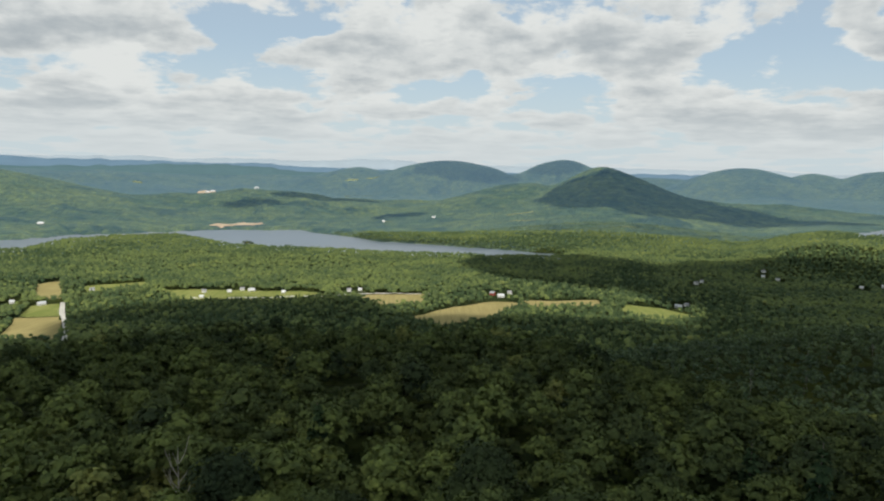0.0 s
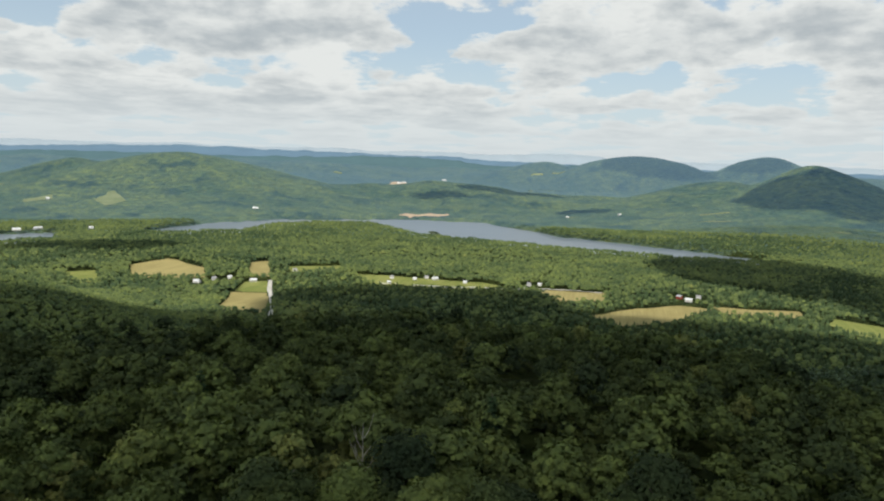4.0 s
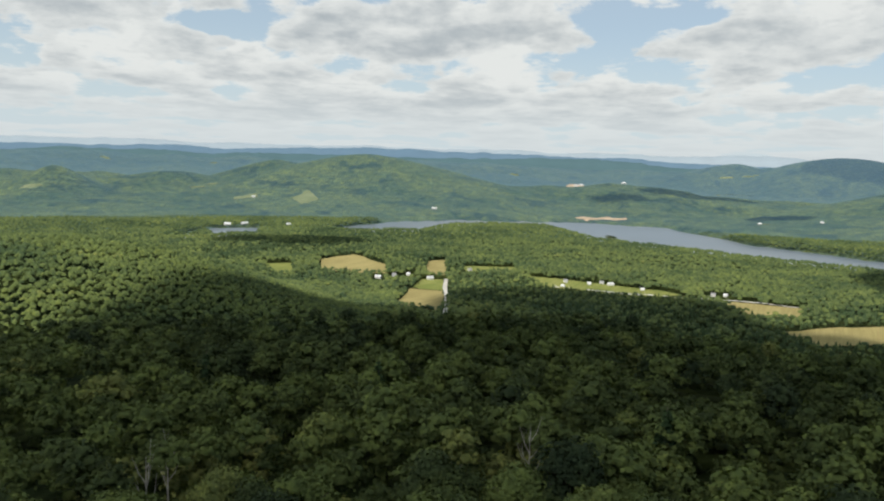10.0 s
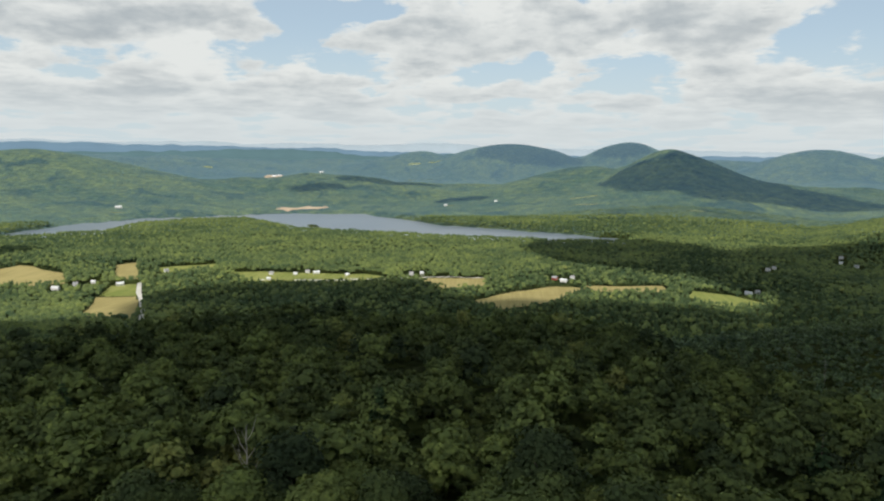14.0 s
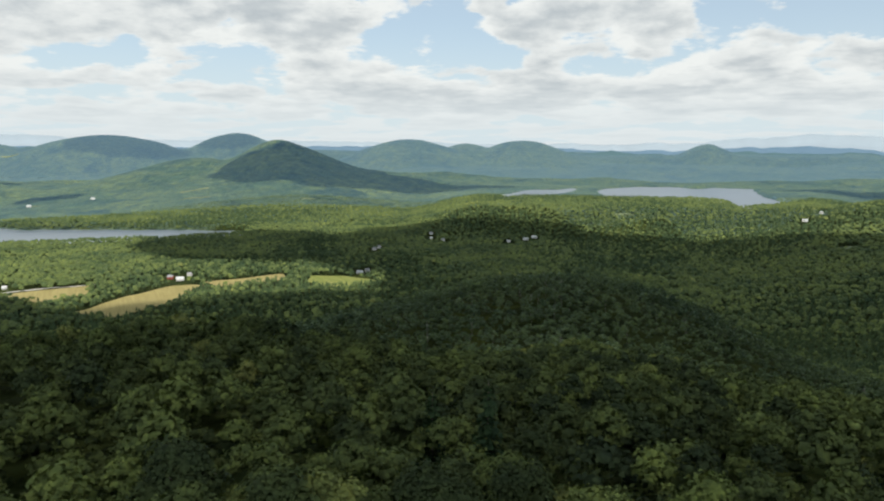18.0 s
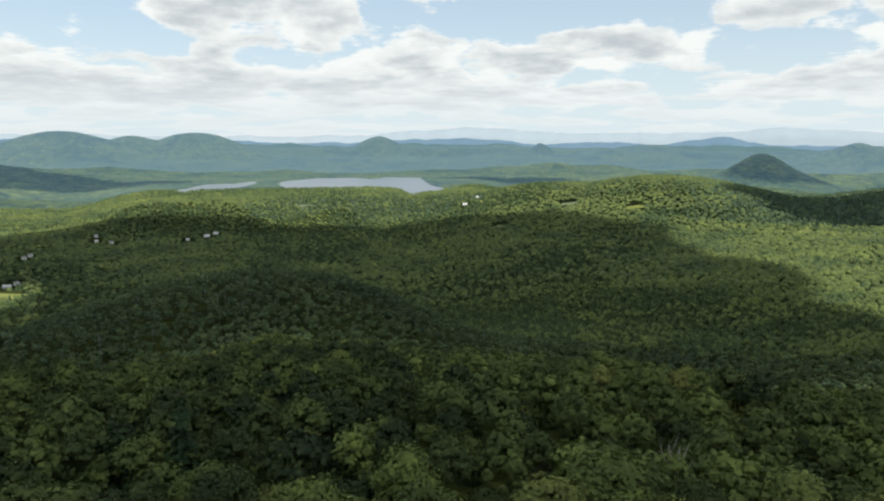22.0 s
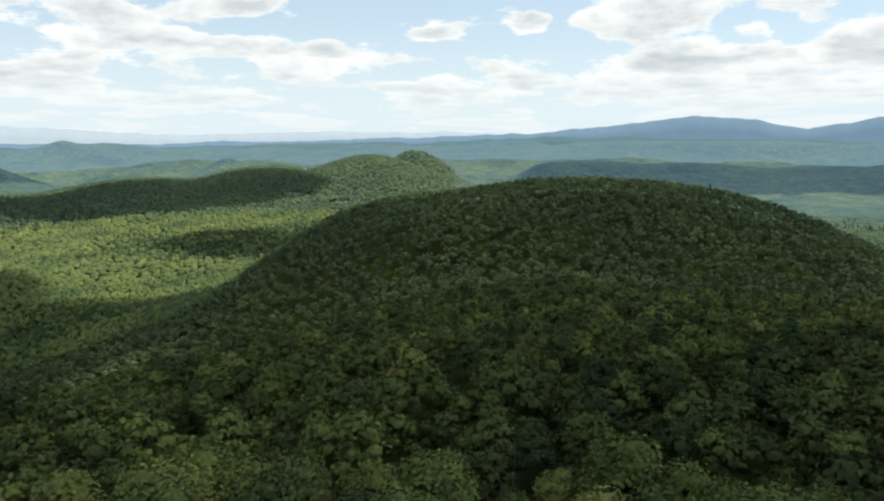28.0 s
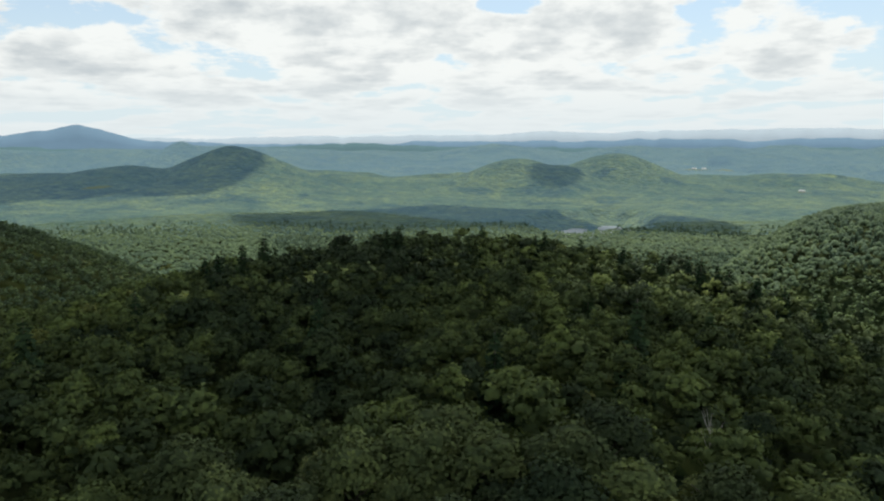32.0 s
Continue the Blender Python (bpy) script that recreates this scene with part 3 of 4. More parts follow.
water_sheet("water_3", "small bright pond among dark woods", 173, 183, 1480, 2060)

# ridges at the edge of sight
def far_ridge(name, label, mat, r, rows, wobble):
    """A long ridge at the edge of sight: rows of (azimuth, elevation of its crest)."""
    a = np.arange(rows[0][0], rows[-1][0] + 0.01, 0.15)
    e = np.interp(a, [q[0] for q in rows], [q[1] for q in rows])
    e = e + wobble * (value_noise(a * 0.35, a * 0 + r) + 0.5 * value_noise(a * 0.9, a * 0 + 3) + 0.25 * value_noise(a * 2.3, a * 0 + 8))
    A = np.radians(a)
    v = []
    for rr, k in ((r - 90, None), (r - 40, 0.6), (r, 1.0), (r + 30, 0.7)):
        top = CAM_Z + r * np.tan(np.radians(e))
        z = np.full(len(a), 120.0) if k is None else 120 + (top - 120) * k
        v.append(np.stack([-rr * np.sin(A), rr * np.cos(A), z], 1))
    n = len(a)
    i, j = np.meshgrid(np.arange(3), np.arange(n - 1), indexing="ij")
    i, j = i.ravel(), j.ravel()
    q = np.stack([i * n + j, i * n + j + 1, (i + 1) * n + j + 1, (i + 1) * n + j], 1)
    return tagged(new(name, smooth_shade(mesh_from(name, np.concatenate(v), q, mat))), label, "mountains", kind="structure")


# haze colours with emission, paler for the ridge farther back
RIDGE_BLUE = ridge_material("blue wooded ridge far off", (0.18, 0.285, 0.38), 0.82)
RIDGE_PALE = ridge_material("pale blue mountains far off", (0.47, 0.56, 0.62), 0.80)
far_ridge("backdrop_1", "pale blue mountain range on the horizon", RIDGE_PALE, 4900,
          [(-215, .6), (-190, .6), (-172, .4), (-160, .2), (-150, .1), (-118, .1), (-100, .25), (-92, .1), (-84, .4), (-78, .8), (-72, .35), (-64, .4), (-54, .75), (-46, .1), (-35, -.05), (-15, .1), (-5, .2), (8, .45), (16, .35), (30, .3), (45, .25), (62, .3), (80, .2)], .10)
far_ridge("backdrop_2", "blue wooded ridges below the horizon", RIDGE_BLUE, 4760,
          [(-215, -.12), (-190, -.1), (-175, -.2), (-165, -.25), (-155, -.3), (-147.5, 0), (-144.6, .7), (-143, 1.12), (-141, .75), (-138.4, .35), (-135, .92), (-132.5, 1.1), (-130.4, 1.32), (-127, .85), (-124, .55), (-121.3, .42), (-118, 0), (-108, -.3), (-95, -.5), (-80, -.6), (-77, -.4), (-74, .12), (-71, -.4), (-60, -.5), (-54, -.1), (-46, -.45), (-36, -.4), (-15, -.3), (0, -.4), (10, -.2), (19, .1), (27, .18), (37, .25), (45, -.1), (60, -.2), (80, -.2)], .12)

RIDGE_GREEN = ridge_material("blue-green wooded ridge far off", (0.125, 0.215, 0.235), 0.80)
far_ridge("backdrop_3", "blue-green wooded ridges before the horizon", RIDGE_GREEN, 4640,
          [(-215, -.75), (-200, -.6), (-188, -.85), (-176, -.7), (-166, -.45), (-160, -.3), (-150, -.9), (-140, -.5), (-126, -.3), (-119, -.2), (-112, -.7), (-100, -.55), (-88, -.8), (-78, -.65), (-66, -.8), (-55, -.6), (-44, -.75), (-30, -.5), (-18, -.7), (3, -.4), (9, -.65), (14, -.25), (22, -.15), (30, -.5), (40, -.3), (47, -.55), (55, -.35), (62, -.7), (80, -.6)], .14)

# ---------------------------------------------------------------- clouds overhead, whose shadows lie on the land
CLOUD_Z = 1400.0


def clouds(label, lumps, mat=CLOUD):
    """Flat-based cumulus: (azimuth, distance, half width, half depth) of the land that each one keeps the sun from."""
    shift = SUN_DIR * ((CLOUD_Z - 40) / SUN_DIR.z)
    for a, r, w, d in lumps:
        x, y = flat(a, r)
        bm = bmesh.new()
        bmesh.ops.create_icosphere(bm, subdivisions=4, radius=1.0, matrix=Matrix.Rotation(radians(a), 4, "Z") @ Matrix.Diagonal((w, d, 60 + 0.10 * w, 1)))
        bm.normal_update()
        here = Vector((x + shift.x, y + shift.y, CLOUD_Z))
        for v in bm.verts:
            push = noise.fractal((v.co + here) * 0.006, 0.8, 2.2, 5) * (25 + 0.09 * w)
            v.co += Vector((v.normal.x, v.normal.y, max(0.0, v.normal.z) * 0.8)) * push
            if v.co.z < -30:
                v.co.z = -30 + (v.co.z + 30) * 0.15
        me = bpy.data.meshes.new("cloud")
        bm.to_mesh(me)
        bm.free()
        me.materials.append(mat)
        ob = tagged(new("cloud", smooth_shade(me)), label, "cloud", "clouds overhead", "structure")
        ob.location = here


clouds("broad flat-based white cumulus over the summit", [(-12.8, 308, 430, 340), (-115, 337, 260, 330), (-36, 600, 230, 150), (-79, 640, 190, 160)], CLOUD_THIN)
clouds("flat-based white cumulus over the northern slope", [(12, 640, 430, 400), (5, 820, 330, 230), (27, 560, 270, 300), (-5, 840, 170, 160), (-14, 900, 170, 150)])
clouds("dense grey-bottomed cumulus over the eastern valley", [(16, 950, 240, 270), (-44, 1240, 450, 480), (-28, 1520, 370, 330), (-11, 1580, 260, 220), (-59, 1000, 290, 300), (-58, 700, 300, 250), (-56, 1230, 330, 420), (-66, 960, 200, 240)], CLOUD_THICK)
clouds("small white cumulus over the conical hill", [(-12.0, 3040, 190, 230), (-17.2, 3120, 270, 370), (-22.5, 2990, 320, 190), (-28, 2960, 240, 110)], CLOUD_THICK)
clouds("small white cumulus over the plateau", [(-84, 1720, 240, 200), (-92, 1780, 240, 190), (-77, 1850, 140, 120)], CLOUD_THICK)
clouds("small white cumulus over the lone cone", [(-76.5, 2740, 170, 130), (-60, 3000, 420, 110)], CLOUD_THICK)
clouds("small white cumulus over the wooded bowl", [(-93, 1150, 110, 150)])
clouds("long white cumulus over the southern ridge", [(-123, 2750, 330, 330), (-131, 2750, 420, 340), (-141, 2760, 460, 350), (-148.5, 2700, 330, 330), (-152.0, 2860, 90, 200)], CLOUD_THICK)
clouds("white cumulus over the dark southern valley", [(-163, 1780, 300, 210), (-171, 1850, 320, 250), (-178, 1820, 240, 230), (172.5, 1690, 190, 180), (-179.3, 2640, 85, 170)], CLOUD_THICK)
clouds("small white cumulus over the lakeside woods", [(39, 1680, 130, 80), (44, 1740, 110, 70)])
clouds("small white cumulus over the far hills", [(9, 3430, 260, 60), (3, 2960, 110, 40), (14.5, 3230, 120, 45)], CLOUD_THICK)
clouds("small white cumulus over the northern range", [(-2.5, 4180, 300, 170), (-9.5, 4240, 150, 110)])

# ---------------------------------------------------------------- fields, tracks and clearings
def inside(x, y, ring):
    """Which places lie inside a ring of corners on the plan."""
    hit = np.zeros(np.shape(x), bool)
    for (x0, y0), (x1, y1) in zip(ring, ring[1:] + ring[:1]):
        cross = (y0 > y) != (y1 > y)
        hit ^= cross & (x < (x1 - x0) * (y - y0) / (y1 - y0 + 1e-9) + x0)
    return hit


OPEN_LAND = []


def open_land(name, label, mat, corners, kind="structure", category="field", step=None):
    """A patch of open ground laid over the land; corners are (azimuth, distance)."""
    ring = [flat(a, r) for a, r in corners]
    OPEN_LAND.append(ring)
    xs, ys = [p[0] for p in ring], [p[1] for p in ring]
    size = max(max(xs) - min(xs), max(ys) - min(ys))
    bm = bmesh.new()
    # corners rounded off by cutting each edge three times and wobbling it a little
    pts = []
    for (x0, y0), (x1, y1) in zip(ring, ring[1:] + ring[:1]):
        for k in (0.0, 0.25, 0.5, 0.75):
            x, y = x0 + (x1 - x0) * k, y0 + (y1 - y0) * k
            w = size * (0.035 if ring[0][1] < 1900 else 0.06)
            pts.append((x + w * noise.noise((x * .031, y * .031, 0)), y + w * noise.noise((x * .031, y * .031, 9))))
    face = bm.faces.new([bm.verts.new((x, y, 0)) for x, y in pts])
    bmesh.ops.triangulate(bm, faces=[face])
    for k in range(3):
        long = [e for e in bm.edges if e.calc_length() > max(14, size / 12)]
        if long:
            bmesh.ops.subdivide_edges(bm, edges=long, cuts=1)
            bmesh.ops.triangulate(bm, faces=bm.faces[:])
    co = np.array([v.co for v in bm.verts])
    z = land(co[:, 0], co[:, 1])
    for v, h in zip(bm.verts, z):
        v.co.z = h + 0.9
    bmesh.ops.recalc_face_normals(bm, faces=bm.faces[:])
    me = bpy.data.meshes.new(name)
    bm.to_mesh(me)
    bm.free()
    if sum(p.normal.z for p in me.polygons) < 0:
        me.flip_normals()
    me.materials.append(mat)
    return tagged(new(name, me), label, category, kind=kind)


open_land("field_1", "pale mown hay field beside the farm", HAY, [(38.6, 1463), (35.9, 1510), (33.3, 1386), (33.3, 1296), (36.0, 1310), (36.6, 1345), (37.3, 1325), (38.6, 1372)])
open_land("field_2", "small green meadow between woods", GRASS, [(43.1, 1424), (41.0, 1423), (40.9, 1308), (42.4, 1328)])
open_land("field_3", "green upper half of a farm field", GRASS, [(30.3, 1254), (28.5, 1261), (28.5, 1165), (31.1, 1180)])
open_land("field_4", "tan stubble half of a farm field", HAY, [(31.3, 1176), (28.5, 1161), (28.5, 985), (32.5, 1035)])
open_land("field_5", "small square hay field above the farm", HAY, [(29.8, 1438), (28.3, 1462), (28.3, 1300), (30.0, 1311)])
open_land("field_6", "narrow yellow-green meadow strip", GRASS, [(26.8, 1402), (22.5, 1433), (22.5, 1368), (26.7, 1347)])
open_land("field_7", "roadside lawns and meadow with houses", GRASS, [(21.6, 1327), (18.4, 1321), (10.5, 1300), (8.7, 1225), (10.4, 1216), (20.2, 1234)])
open_land("field_8", "tan hay field by the road", HAY, [(6.6, 1223), (0.8, 1226), (1.0, 1157), (4.3, 1136)])
open_land("field_9", "large tan hay field at the wood's edge", HAY, [(1.9, 1052), (-1.8, 1132), (-5.1, 1186), (-7.4, 1181), (-4.6, 1060), (-0.8, 1012)])
open_land("field_10", "pale meadow strip along the hedge", HAY, [(-7.4, 1202), (-13.4, 1277), (-13.9, 1227), (-8.4, 1158)])
open_land("field_11", "bright green meadow in the sun", GRASS, [(-15.7, 1249), (-18.4, 1244), (-21.2, 1180), (-17.5, 1135), (-15.3, 1186)])
open_land("field_12", "small green clearing on the wooded plateau", GRASS, [(-66.9, 1610), (-68.3, 1622), (-68.6, 1600), (-67.1, 1590)])
open_land("gravel_pit", "bare pinkish gravel pit above the lake", GRAVEL, [(18.0, 2690), (17.2, 2760), (16.3, 2735), (15.4, 2830), (14.6, 2800), (14.0, 2850), (13.7, 2760), (14.7, 2690), (15.8, 2705), (16.9, 2640)], category="gravel pit")
open_land("field_13", "light green hill pasture", PASTURE, [(41.0, 2830), (39.6, 2960), (38.7, 2780), (40.2, 2700)])
open_land("field_14", "pale village clearing in the far valley", GRAVEL, [(18.7, 3640), (17.4, 3720), (17.4, 3500), (18.7, 3500)])
open_land("field_15", "pale green valley farmland", PASTURE, [(17.3, 3640), (12.6, 3800), (12.6, 3720), (17.3, 3560)])
open_land("field_16", "pale valley meadow beneath the range", PASTURE, [(7.5, 3700), (2.8, 3760), (2.8, 3640), (7.3, 3600)])
open_land("field_17", "pale clearing near the far shore", PASTURE, [(-5.9, 2760), (-8.0, 2770), (-8.0, 2742), (-5.9, 2735)])
open_land("field_18", "small hill pasture far off", PASTURE, [(45.4, 2880), (43.6, 2950), (43.6, 2870), (45.4, 2820)])
open_land("road_1", "straight pale gravel lane along the field edge", TRACK, [(28.5, 1268), (28.15, 1268), (28.1, 975), (28.4, 975)], category="road")
open_land("road_2", "pale country road past the fields", TRACK, [(19.8, 1250), (14, 1245), (9, 1238), (6.0, 1246), (0.4, 1244), (0.4, 1234), (6.0, 1235), (9, 1226), (14, 1234), (19.8, 1238)], category="road")

# small clearings scattered over the far woods: azimuth, distance, half width, half depth
for a, r, w, d in [(59.3, 3120, 40, 22), (48.1, 3190, 36, 16), (47.0, 3235, 30, 14), (23.0, 4130, 30, 30), (3.9, 2780, 22, 14), (-7.0, 2610, 60, 12), (-15.6, 2500, 26, 10), (170, 3680, 60, 30), (168.6, 3740, 90, 26),
                   (162.4, 2710, 26, 12), (-143.8, 2590, 50, 16), (6.8, 4060, 40, 12), (5.1, 4080, 44, 10), (54.5, 4380, 30, 12), (46.9, 4440, 26, 12), (-62.5, 1690, 24, 14), (-57, 1560, 22, 12), (-41, 1900, 30, 10), (-99, 1700, 30, 12), (-103, 1620, 34, 10), (29.6, 2560, 24, 10)]:
    aw = math.degrees(w / r)
    open_land("clearing", "small pale green clearing in the far woods", PASTURE, [(a + aw, r - d * .3), (a + aw * .4, r + d), (a - aw * .7, r + d * .8), (a - aw, r - d * .2), (a - aw * .2, r - d)], category="clearing")

# where the houses stand, and the yards before them
HOMES_NORTH = [("b", 33.9, 1255), ("w", 32.6, 1277), ("t", 31.4, 1287), ("w", 26.3, 1357), ("w", 18.4, 1291), ("t", 18.6, 1245), ("t", 16.5, 1290), ("w", 15.5, 1312), ("b", 14.8, 1305),
               ("w", 7.0, 1263), ("t", 6.1, 1270), ("b", 29.6, 1256), ("b", -5.6, 1226), ("r", -4.9, 1242), ("w", -6.3, 1256), ("b", -19.7, 1271), ("w", -20.3, 1294), ("t", 12.3, 1285)]
HOMES_FAR = [("b", -34.1, 1700), ("b", -33.4, 1677), ("t", -32, 1640), ("w", -20.9, 1511), ("t", -25.6, 1677), ("w", -26.6, 1644), ("w", -25.6, 1730), ("b", -54.1, 1830), ("t", -55.1, 1900), ("w", -21.3, 1535),
             ("l", 45.9, 2165), ("l", 44.6, 2175), ("b", 41.2, 2150), ("l", 29.4, 2640), ("b", 4.2, 2760), ("b", 0.1, 2800), ("l", 14.3, 3500), ("l", 18.0, 3560), ("b", 43.9, 2850), ("l", 17.6, 3620), ("b", -99.8, 2060), ("l", 170.1, 3670), ("l", 169.4, 3720), ("l", 162.6, 2715)]
for kind, a, r in HOMES_NORTH + HOMES_FAR:
    w = 13 / r * 57.3
    OPEN_LAND.append([flat(a - w, r - 30), flat(a - w, r + 12), flat(a + w, r + 12), flat(a + w, r - 30)])

# ---------------------------------------------------------------- trees
RND = np.random.RandomState(11)


def quad_cloud(points, normals, sizes, rnd):
    """Leaf clumps: one bent quad at each point, facing about along its normal."""
    n = len(points)
    nn = normals + rnd.normal(0, 0.45, (n, 3))
    nn /= np.linalg.norm(nn, axis=1)[:, None]
    t = np.cross(nn, rnd.normal(0, 1, (n, 3)))
    t /= np.linalg.norm(t, axis=1)[:, None] + 1e-9
    b = np.cross(nn, t)
    s = sizes[:, None]
    lift = nn * s * 0.25
    v = np.stack([points - t * s - lift, points - b * s * 0.75 + lift * 0.3, points + t * s - lift, points + b * s * 0.75 + lift * 0.3], 1)
    return v.reshape(-1, 3), np.arange(4 * n).reshape(-1, 4)


def ball(level):
    """Corners and triangles of a round lobe of radius 1."""
    bm = bmesh.new()
    bmesh.ops.create_icosphere(bm, subdivisions=level, radius=1.0)
    bm.verts.ensure_lookup_table()
    v = np.array([q.co for q in bm.verts])
    f = np.array([[q.index for q in face.verts] for face in bm.faces])
    bm.free()
    return v, f


BALLS = {level: ball(level) for level in (1, 2)}


def with_cores(v, f, n, centers, rnd, level, fill):
    """Leaf clumps, and inside them the closed rounded masses of foliage that they stand out from."""
    bv, bf = BALLS[level]
    lowest = np.array((0, 0, min(c[2] for c, r in centers)))
    vs, ns, fs, base = [v], [n], [np.concatenate([f[:, [0, 1, 2]], f[:, [0, 2, 3]]])], len(v)
    for c, r in centers:
        d = bv * rnd.uniform(0.86, 1.12, (len(bv), 1))
        vs.append(c + d * r * fill * (1.1, 1.1, 0.78))
        q = bv * 0.7 + rnd.normal(0, 0.30, bv.shape) + (c - lowest) * 0.22
        ns.append(q / np.linalg.norm(q, axis=1)[:, None])
        fs.append(bf + base)
        base += len(bv)
    return np.concatenate(vs), np.concatenate(fs), np.concatenate(ns)


def crown_shape(rnd, lobes, per_lobe, size, radius=3.7, tall=3.4):
    """A broad crown about the origin's axis, top near z = 0: leaf clumps over rounded lobes. Unit: metres. Returns quads' corners and lobes."""
    pts, nrm, centers = [], [], []
    for k in range(lobes):
        a = k * 2.39996 + rnd.uniform(-.3, .3)
        q = (k + 0.5) / lobes
        rr = radius * 0.80 * math.sqrt(q) * rnd.uniform(0.70, 1.15)
        zz = -tall * (0.02 + 0.66 * q ** 1.3) - rnd.uniform(0.0, 1.1)
        c = np.array([rr * math.cos(a), rr * math.sin(a), zz - 0.6])
        lr = radius * rnd.uniform(0.24, 0.44)
        d = rnd.normal(0, 1, (per_lobe, 3))
        d[:, 2] = np.abs(d[:, 2]) * 1.1 - 0.22
        d /= np.linalg.norm(d, axis=1)[:, None]
        pts.append(c + d * lr * np.where(rnd.rand(per_lobe, 1) < .08, rnd.uniform(1.2, 1.55, (per_lobe, 1)), rnd.uniform(0.84, 1.30, (per_lobe, 1))) * (1.1, 1.1, 0.82))
        nrm.append(d * 0.8 + (0, 0, 0.5))
        centers.append((c, lr))
    pts, nrm = np.concatenate(pts), np.concatenate(nrm)
    v, f = quad_cloud(pts, nrm, size * rnd.uniform(0.7, 1.25, len(pts)), rnd)
    # the leaves of a lobe are shaded as one rounded mass, a little ruffled
    middle = np.repeat(np.repeat(np.array([c for c, r in centers]), per_lobe, axis=0), 4, axis=0)
    n = (v - middle) * 0.8 + np.repeat(rnd.normal(0, 0.42, (len(pts), 3)), 4, axis=0) + (v - (0, 0, -tall)) * 0.26
    n /= np.linalg.norm(n, axis=1)[:, None]
    return v, f, centers, n


def tube(bm, a, b, r0, r1, sides=6):
    """A tapered limb from a to b."""
    a, b = Vector(a), Vector(b)
    q = (b - a).to_track_quat("Z", "Y").to_matrix()
    rings = []
    for p, r in ((a, r0), (b, r1)):
        rings.append([bm.verts.new(p + q @ Vector((r * math.cos(k * math.tau / sides), r * math.sin(k * math.tau / sides), 0))) for k in range(sides)])
    for k in range(sides):
        bm.faces.new((rings[0][k], rings[0][(k + 1) % sides], rings[1][(k + 1) % sides], rings[1][k]))
    bm.faces.new(rings[1])


def part(name, bm, mat, parent, label=""):
    me = bpy.data.meshes.new(name)
    bm.to_mesh(me)
    bm.free()
    me.materials.append(mat)
    ob = new(name, me)
    ob.parent = parent
    return tagged(ob, label)


def mesh_part(name, me, parent, label=""):
    ob = new(name, me)
    ob.parent = parent
    return tagged(ob, label)


BROAD_LABELS = ["full round crown of mid-green maple leaves in the canopy", "dense dark green broadleaf tree on the summit slope",
                "light green beech with a lumpy crown in the canopy", "broad deciduous tree with bright leaf tips", "tall birch with a loose green crown", "small yellowish-green deciduous tree among darker ones",
                "dark green mountain maple on the southern ridge", "dull dark green birch on the southern ridge", "dark low broadleaf tree among firs"]


def broadleaf(k):
    """A deciduous tree 11 m high: trunk with limbs, and a crown of leaf clumps."""
    rnd = np.random.RandomState(100 + k)
    root = tagged(new("broadleaf_tree"), BROAD_LABELS[k % len(BROAD_LABELS)], "tree", "summit trees")
    bm = bmesh.new()
    tube(bm, (0, 0, -1.0), (0.1, 0, 4.0), 0.24, 0.18, 8)
    tube(bm, (0.1, 0, 4.0), (0.1, 0.15, 9.2), 0.18, 0.05, 7)
    for q in range(6):
        a = q * 1.9 + rnd.uniform(0, 1)
        z = 3.8 + q * 0.7
        tube(bm, (0.1, 0.05, z), (2.4 * math.cos(a), 2.4 * math.sin(a), z + 2.2), 0.09, 0.03, 5)
    part("trunk", bm, BARK, root)
    v, f, centers, n = crown_shape(rnd, 15 + k % 3 * 3, 160, 0.19, 2.75 + 0.25 * (k % 3), 5.3 + 0.7 * (k % 2))
    vs, tri, ns = with_cores(v, f, n, centers, rnd, 1, 0.74)
    vs = vs + (0, 0, 11.3)
    mesh_part("crown", mesh_from("crown", vs, tri, LEAF_DARK if k > 5 else LEAF, normals=ns), root)
    return root


def fir(k, height_m=9.0):
    """A slim balsam fir: drooping whorls that narrow to a spire."""
    rnd = np.random.RandomState(300 + k)
    root = tagged(new("fir_tree"), "slender dark green fir standing above the canopy" if k else "dark pointed fir with ragged branches in the canopy", "tree", "firs")
    bm = bmesh.new()
    tube(bm, (0, 0, -1.0), (0, 0, height_m), 0.17, 0.02, 7)
    part("trunk", bm, BARK, root)
    pts, nrm, siz = [], [], []
    layers = 20
    for q in range(layers):
        z = height_m * (0.14 + 0.86 * q / layers)
        rad = 1.75 * (1 - q / layers) ** 0.8 * rnd.uniform(0.75, 1.15) + 0.12
        n = int(9 + 14 * (1 - q / layers))
        for e in range(n):
            a = rnd.uniform(0, math.tau)
            for w in (0.45, 0.95):
                pts.append((rad * w * math.cos(a), rad * w * math.sin(a), z - rad * w * 0.32))
                nrm.append((0.5 * math.cos(a), 0.5 * math.sin(a), 1.0))
                siz.append(0.22 + 0.22 * (1 - q / layers))
    v, f = quad_cloud(np.array(pts), np.array(nrm), np.array(siz), rnd)
    mesh_part("crown", mesh_from("crown", v, f, NEEDLE), root)
    return root


